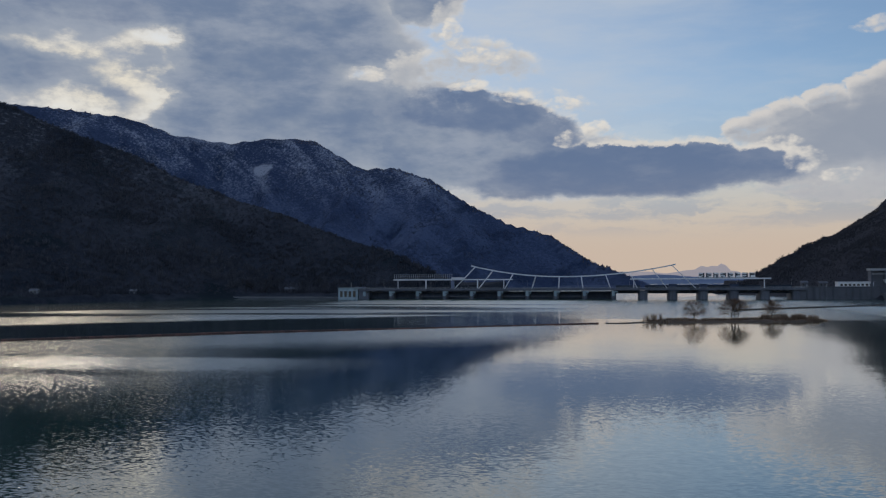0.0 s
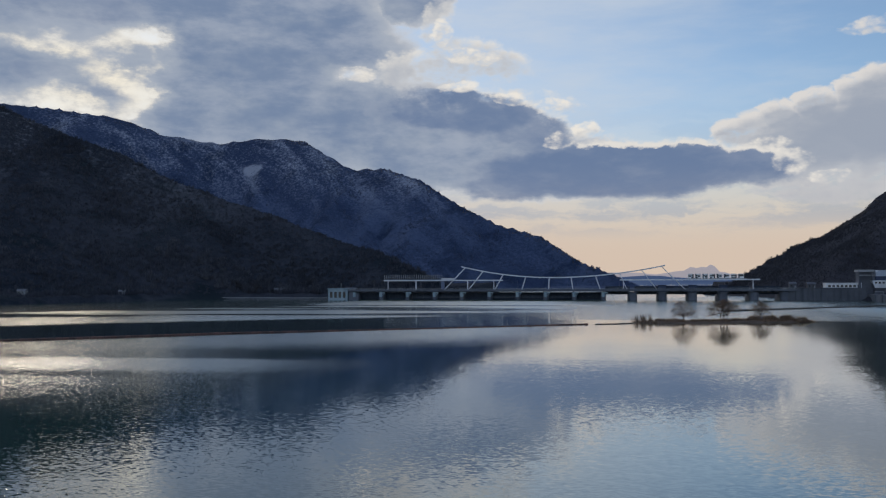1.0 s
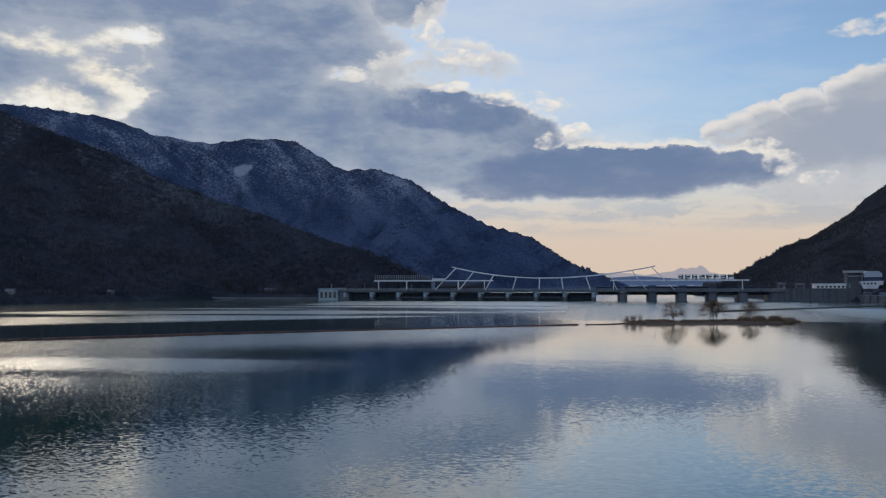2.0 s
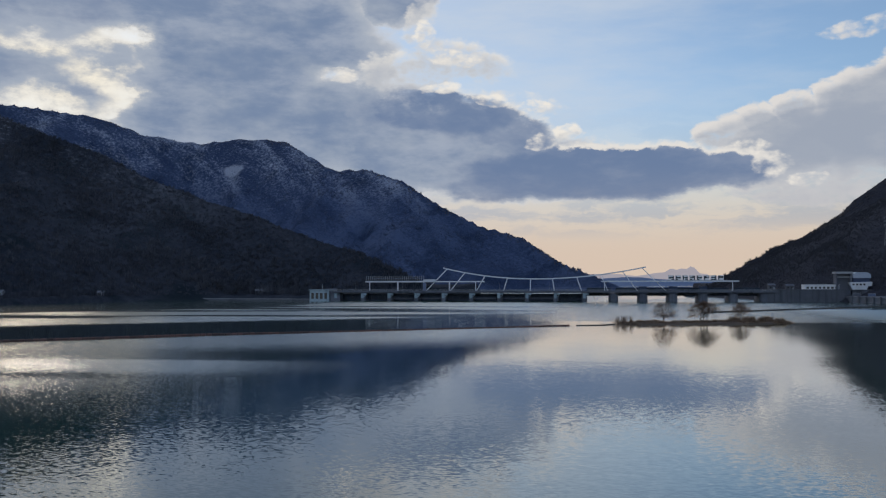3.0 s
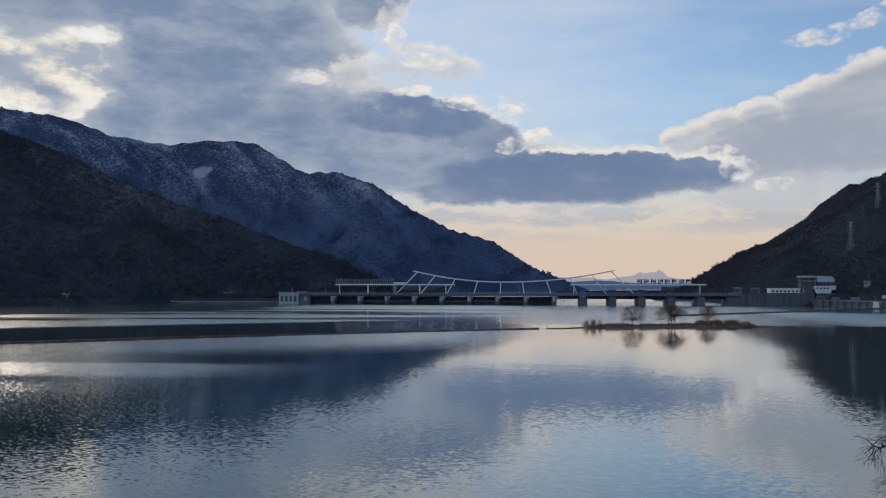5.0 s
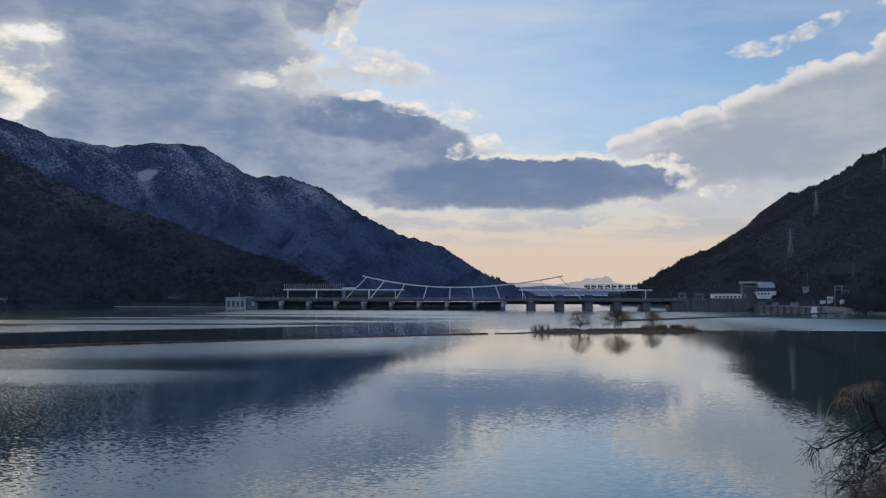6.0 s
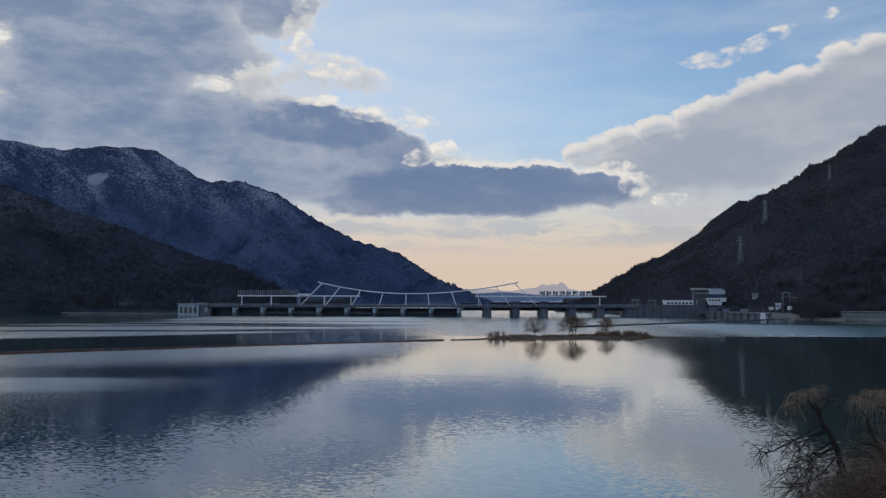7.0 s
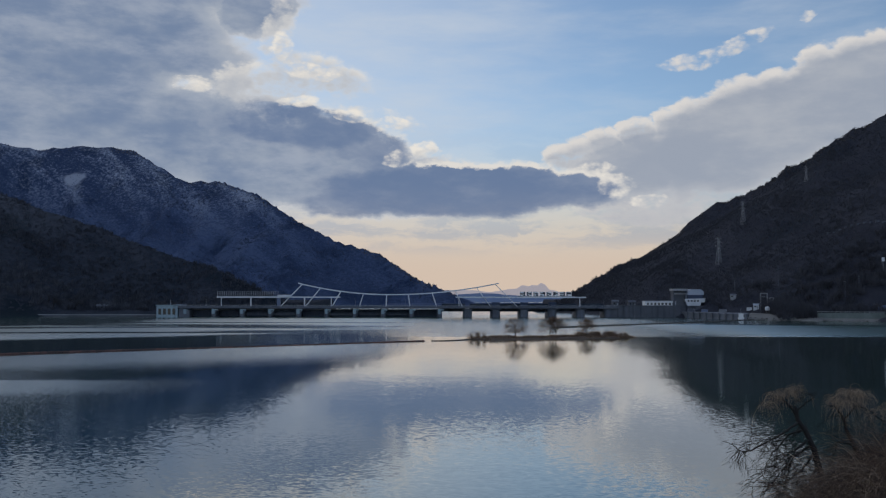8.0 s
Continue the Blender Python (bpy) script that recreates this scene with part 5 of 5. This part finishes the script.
for s in (-5, 0, 5):
    part("hoop", Mesh().tube([(4.5 * math.cos(math.pi * k / 10), s, 4.7 * math.sin(math.pi * k / 10)) for k in range(11)], 0.08, 5), GREY_STEEL, tent)
for u, dist, h in ((1495, 640, 17), (1520, 645, 12), (1377, 690, 20), (1300, 705, 12), (1563, 640, 16)):
    x, y, z = bank_at(u, dist)
    pole = thing("utility_pole", "pale concrete utility pole by the road", "pole", (x, y, z), -20, group="utility poles by the road")
    part("pole", Mesh().tube([(0, 0, -1), (0, 0, h * 0.75)], [0.28, 0.18], 7), CONCRETE, pole)
    part("crossarm", Mesh().beam((-0.9, 0, h * 0.70), (0.9, 0, h * 0.70), 0.14, 0.14), GREY_STEEL, pole)
x, y, z = bank_at(1563, 640)
board = thing("road_board", "small white square board on a pole", "sign", (x - 0.5, y - 1.5, z))
part("post", Mesh().tube([(0, 0, -1), (0, 0, 13)], 0.12, 6), GREY_STEEL, board)
part("panel", Mesh().box(-1.1, 1.1, -0.2, -0.1, 11.5, 14.5, 0.1), WHITE_STEEL, board)
for u, dist, w, h in ((1117, 728, 6, 3.2), (1088, 728, 5, 3.6)):
    x, y = at_distance(u, dist)
    build_house(x, y, 9.4, w, 6, h, 0, CONCRETE, "small grey service building on the abutment")
for u, dist, w, h, wallm, lab in ((1337, 664, 4, 3, WHITE_WALL, "little pale hut beside the boat"),
                                  (1297, 692, 4.5, 2.4, GREY_WALL, "small grey shed by the switchyard")):
    x, y, z = bank_at(u, dist)
    build_house(x, y, max(z, 4.4), w, 4, h, -20, wallm, lab)
LEFT_HOUSES = [(-442, 580, 6, 2.6, "pale house at the foot of the wooded hill"), (-402, 652, 5, 2.2, "little grey hut on the far shore"),
               (-300, 748, 9, 3.0, "grey boathouse by the far shore"), (-232, 752, 9, 4, "pale house among bare trees above the dam")]
for x, y, w, h, lab in LEFT_HOUSES:
    build_house(x, y, ground_at(hill_height, x, y) + 0.3, w, 6, h, 20, GREY_WALL if "pale" in lab else CONCRETE, lab)


def shore_tree(x, y, z, tall, seed, label):
    r = random.Random(seed)
    t = thing("tree", label, "tree", (x, y, z - 0.3), group="bare trees on the shore")
    trunk, crown = Mesh(), Mesh()
    grow(trunk, (0, 0, 0), (0, 0, 1), tall * 0.28, tall * 0.03, 5, r, 0.65, -0.04, crown, 5, 3, 0.2, 0.80, (3, 3), 0.07)
    part("trunk", trunk, BARK, t)
    part("crown", crown, BRUSH_BROWN, t, "fine leafless twigs")


r2 = random.Random(33)
for k in range(16):
    u = (1392, 1399, 1407, 1415, 1388, 1430, 1448, 1468, 1484, 1505, 1524, 1540, 1345, 1365, 1322, 1270)[k]
    dist = 640 + (k % 4) * 8 if k < 12 else 690
    x, y, z = bank_at(u, dist)
    shore_tree(x, y, z, r2.uniform(9, 15) if k < 5 else r2.uniform(7, 11), 40 + k, "dark leafless tree on the power station shore")
for k in range(14):
    u = 300 + r2.uniform(-30, 60) if k < 5 else r2.uniform(60, 300)
    x, y = (u - 784) * M * 1.03, 746 + r2.uniform(0, 16)
    shore_tree(x, y, ground_at(hill_height, x, y), r2.uniform(8, 13), 70 + k, "dark leafless tree beside the dam's far end")


# ---- willows on the near bank ----
NEAR = 38.0


def nx(u):
    return (u - 784) / 1500 * NEAR


def nz(v):
    return EYE - (v - 526) / 1500 * NEAR


def hanging(mesh, start, length, rng, out, thin=0.006):
    """A slender twig that arches out and hangs."""
    p, d = Vector(start), Vector((rng.gauss(0, 1) * 0.5 + out[0], rng.gauss(0, 1) * 0.5 + out[1], rng.uniform(0.2, 0.9))).normalized()
    path = [p.copy()]
    n = 6
    for k in range(n):
        d = (d + Vector((rng.gauss(0, 0.12), rng.gauss(0, 0.12), -0.42))).normalized()
        p = p + d * length / n
        path.append(p.copy())
    mesh.tube(path, [thin * (1 - 0.7 * k / n) for k in range(n + 1)], 3)
    return path


def thicket(mesh, centre, wide, count, length, rng, up=(0.4, 1.2), thin=0.0042, sag=0.85):
    """Many thin stems that rise, arch over and hang."""
    for k in range(count):
        a, d = rng.uniform(0, 6.28), wide * math.sqrt(rng.random())
        q = Vector(centre) + Vector((math.cos(a) * d, math.sin(a) * d * 0.6, rng.uniform(-0.15, 0.15)))
        way = Vector((math.cos(a) * 0.30 + rng.gauss(0, 0.22), math.sin(a) * 0.30 + rng.gauss(0, 0.22), rng.uniform(*up))).normalized()
        path, n = [q.copy()], 6
        size = length * rng.uniform(0.45, 1.25)
        for j in range(n):
            way = (way + Vector((rng.gauss(0, 0.13), rng.gauss(0, 0.13), -sag))).normalized()
            q = q + way * size / n
            path.append(q.copy())
        mesh.tube(path, [thin * (1 - 0.7 * j / n) for j in range(n + 1)], 3)


def build_willow(limbs, domes, label, seed):
    r = random.Random(seed)
    t = thing("willow_tree", label, "tree", (0, NEAR, 0), group="pollarded willows on the bank")
    for path, r0, r1, shoots in limbs:
        pts = [Vector((nx(u), o, nz(v))) for u, v, o in path]
        fine = []
        for a, b in zip(pts[:-1], pts[1:]):
            fine += [a.lerp(b, k / 4) + Vector((r.gauss(0, 0.025), r.gauss(0, 0.025), r.gauss(0, 0.025))) * (k > 0) for k in range(4)]
        fine.append(pts[-1])
        n = len(fine) - 1
        limb = part("limb", Mesh().tube(fine, [r0 + (r1 - r0) * k / n for k in range(n + 1)], 8), BARK, t, smooth=True)
        side = Mesh()
        for k in range(shoots):
            q = fine[r.randint(n // 3, n)]
            grow(side, q, (r.gauss(-0.35, 0.7), r.gauss(0, 0.6), r.gauss(-0.05, 0.5)), r.uniform(0.3, 0.6), 0.018, 3, r, 0.55, 0.16, None, 3, 4, 0.28, 0.8, (2, 2), 0.005)
        if shoots:
            tagged(part("twig_mass", side, BARK, limb), kind="stuff")
    for u, v, o, wide, count, length in domes:
        m = Mesh()
        thicket(m, (nx(u), o, nz(v)), wide, int(count * 1.05), length, r)
        part("twig_crown", m, WILLOW_TWIG, t, "pale brown hanging twigs")
    return t


build_willow(
    [([(1462, 905, 0), (1446, 840, 0), (1434, 792, 0), (1412, 748, 0.1), (1403, 716, 0.1)], 0.2, 0.075, 16),
     ([(1408, 738, 0.1), (1392, 714, 0.2), (1380, 700, 0.2)], 0.075, 0.03, 5),
     ([(1404, 728, 0.1), (1418, 714, 0), (1430, 704, -0.1), (1438, 692, -0.1)], 0.05, 0.012, 5),
     ([(1408, 745, 0.1), (1378, 760, -0.3), (1345, 775, -0.5), (1318, 788, -0.6), (1300, 792, -0.7), (1284, 783, -0.7)], 0.06, 0.010, 34),
     ([(1424, 775, 0), (1395, 792, -0.3), (1378, 815, -0.4), (1352, 845, -0.5)], 0.055, 0.012, 38),
     ([(1432, 800, 0), (1405, 825, -0.4), (1375, 842, -0.6), (1345, 852, -0.7)], 0.06, 0.015, 34),
     ([(1416, 758, 0.1), (1394, 768, 0.3), (1366, 800, 0.4), (1348, 840, 0.4)], 0.055, 0.010, 34),
     ([(1428, 785, 0), (1402, 806, 0.3), (1390, 838, 0.2), (1376, 868, 0.1)], 0.055, 0.012, 30),
     ([(1438, 815, 0), (1415, 850, -0.5), (1385, 870, -0.7), (1350, 880, -0.8)], 0.06, 0.015, 16)],
    [(1390, 692, 0.1, 0.36, 130, 0.75), (1372, 700, 0.2, 0.30, 90, 1.0), (1404, 685, 0.0, 0.24, 70, 0.6), (1354, 714, 0.1, 0.18, 50, 1.1), (1432, 700, 0, 0.12, 14, 0.5)],
    "old leaning willow with dark trunk and pale drooping twigs", 5)
build_willow(
    [([(1555, 905, 0.6), (1536, 830, 0.6), (1518, 795, 0.6), (1502, 765, 0.5), (1490, 728, 0.5)], 0.18, 0.06, 10),
     ([(1490, 732, 0.5), (1482, 720, 0.5), (1470, 718, 0.5)], 0.05, 0.03, 4),
     ([(1496, 742, 0.5), (1515, 718, 0.4), (1535, 724, 0.3), (1562, 745, 0.2)], 0.05, 0.02, 6),
     ([(1518, 795, 0.6), (1500, 782, 0.3), (1475, 780, 0.1), (1470, 800, 0)], 0.06, 0.03, 8),
     ([(1540, 835, 0.6), (1575, 770, 0.8), (1595, 730, 0.9)], 0.1, 0.05, 6)],
    [(1506, 694, 0.5, 0.42, 170, 1.0), (1480, 706, 0.5, 0.26, 90, 0.85), (1528, 697, 0.4, 0.34, 100, 1.0), (1592, 722, 0.9, 0.5, 80, 1.4), (1503, 712, 0.3, 0.12, 70, 2.1), (1550, 728, 0.2, 0.34, 50, 1.2)],
    "old willow with pale drooping twig crown beside its neighbour", 6)
r3 = random.Random(9)
for u, dist, tall in ((1452, 35.4, 3.3), (1462, 35.6, 3.0), (1492, 35.4, 3.2), (1530, 35.4, 3.5), (1560, 35.2, 3.5)):
    x, y = at_distance(u, dist)
    b = thing("bush", "pale drooping clump of dry stems on the bank", "bush", (x, y, ground_at(near_bank, x, y) - 0.1), group="bushes on the bank")
    m = Mesh()
    thicket(m, (0, 0, 0), 0.4, 170, tall, r3, (2.0, 4.0), 0.009, 0.42)
    part("bush_crown", m, WILLOW_TWIG, b)
for k in range(44):
    u = 1447 + 200 * r3.random()
    y = NEAR + r3.uniform(-3.0, 1.5)
    x = (u - 784) / 1500 * y
    b = thing("bush", "dense tangled bush of dry brown stems on the bank", "bush", (x, y, ground_at(near_bank, x, y) - 0.1), group="bushes on the bank")
    m = Mesh()
    thicket(m, (0, 0, 0), 0.6, 150, r3.uniform(2.3, 3.6), r3, (1.6, 3.5), 0.010, 0.40)
    part("bush_crown", m, TWIG if k % 3 == 0 else BUSH_TWIG, b)
wall = Mesh()
for k in range(14):
    f = k / 13
    x, y = 340 + 40 * f, 756 - 60 * f
    z = ground_at(right_height, x, y)
    wall.box(x - 1.8, x + 1.8, y - 0.3, y + 0.3, z - 1, z + 0.9 + 0.3 * (k % 2))
tagged(part("road_barrier", wall, CONCRETE), "pale concrete barrier of a road across the hillside", "barrier", kind="structure")
for k in range(16):
    u = 1345 + 110 * (k / 15) + r3.uniform(-8, 8)
    y = NEAR + r3.uniform(-4, -1.5)
    x = (u - 784) / 1500 * y
    b = thing("bush", "low leafless bush with pale tips on the bank", "bush", (x, y, ground_at(near_bank, x, y) - 0.1), group="bushes on the bank")
    m = Mesh()
    thicket(m, (0, 0, 0), 0.5, 70, 1.9 + (u - 1345) / 110 * 0.9, r3, (1.2, 3.0), 0.008, 0.32)
    part("bush_crown", m, TWIG if k % 3 else BUSH_TWIG, b)
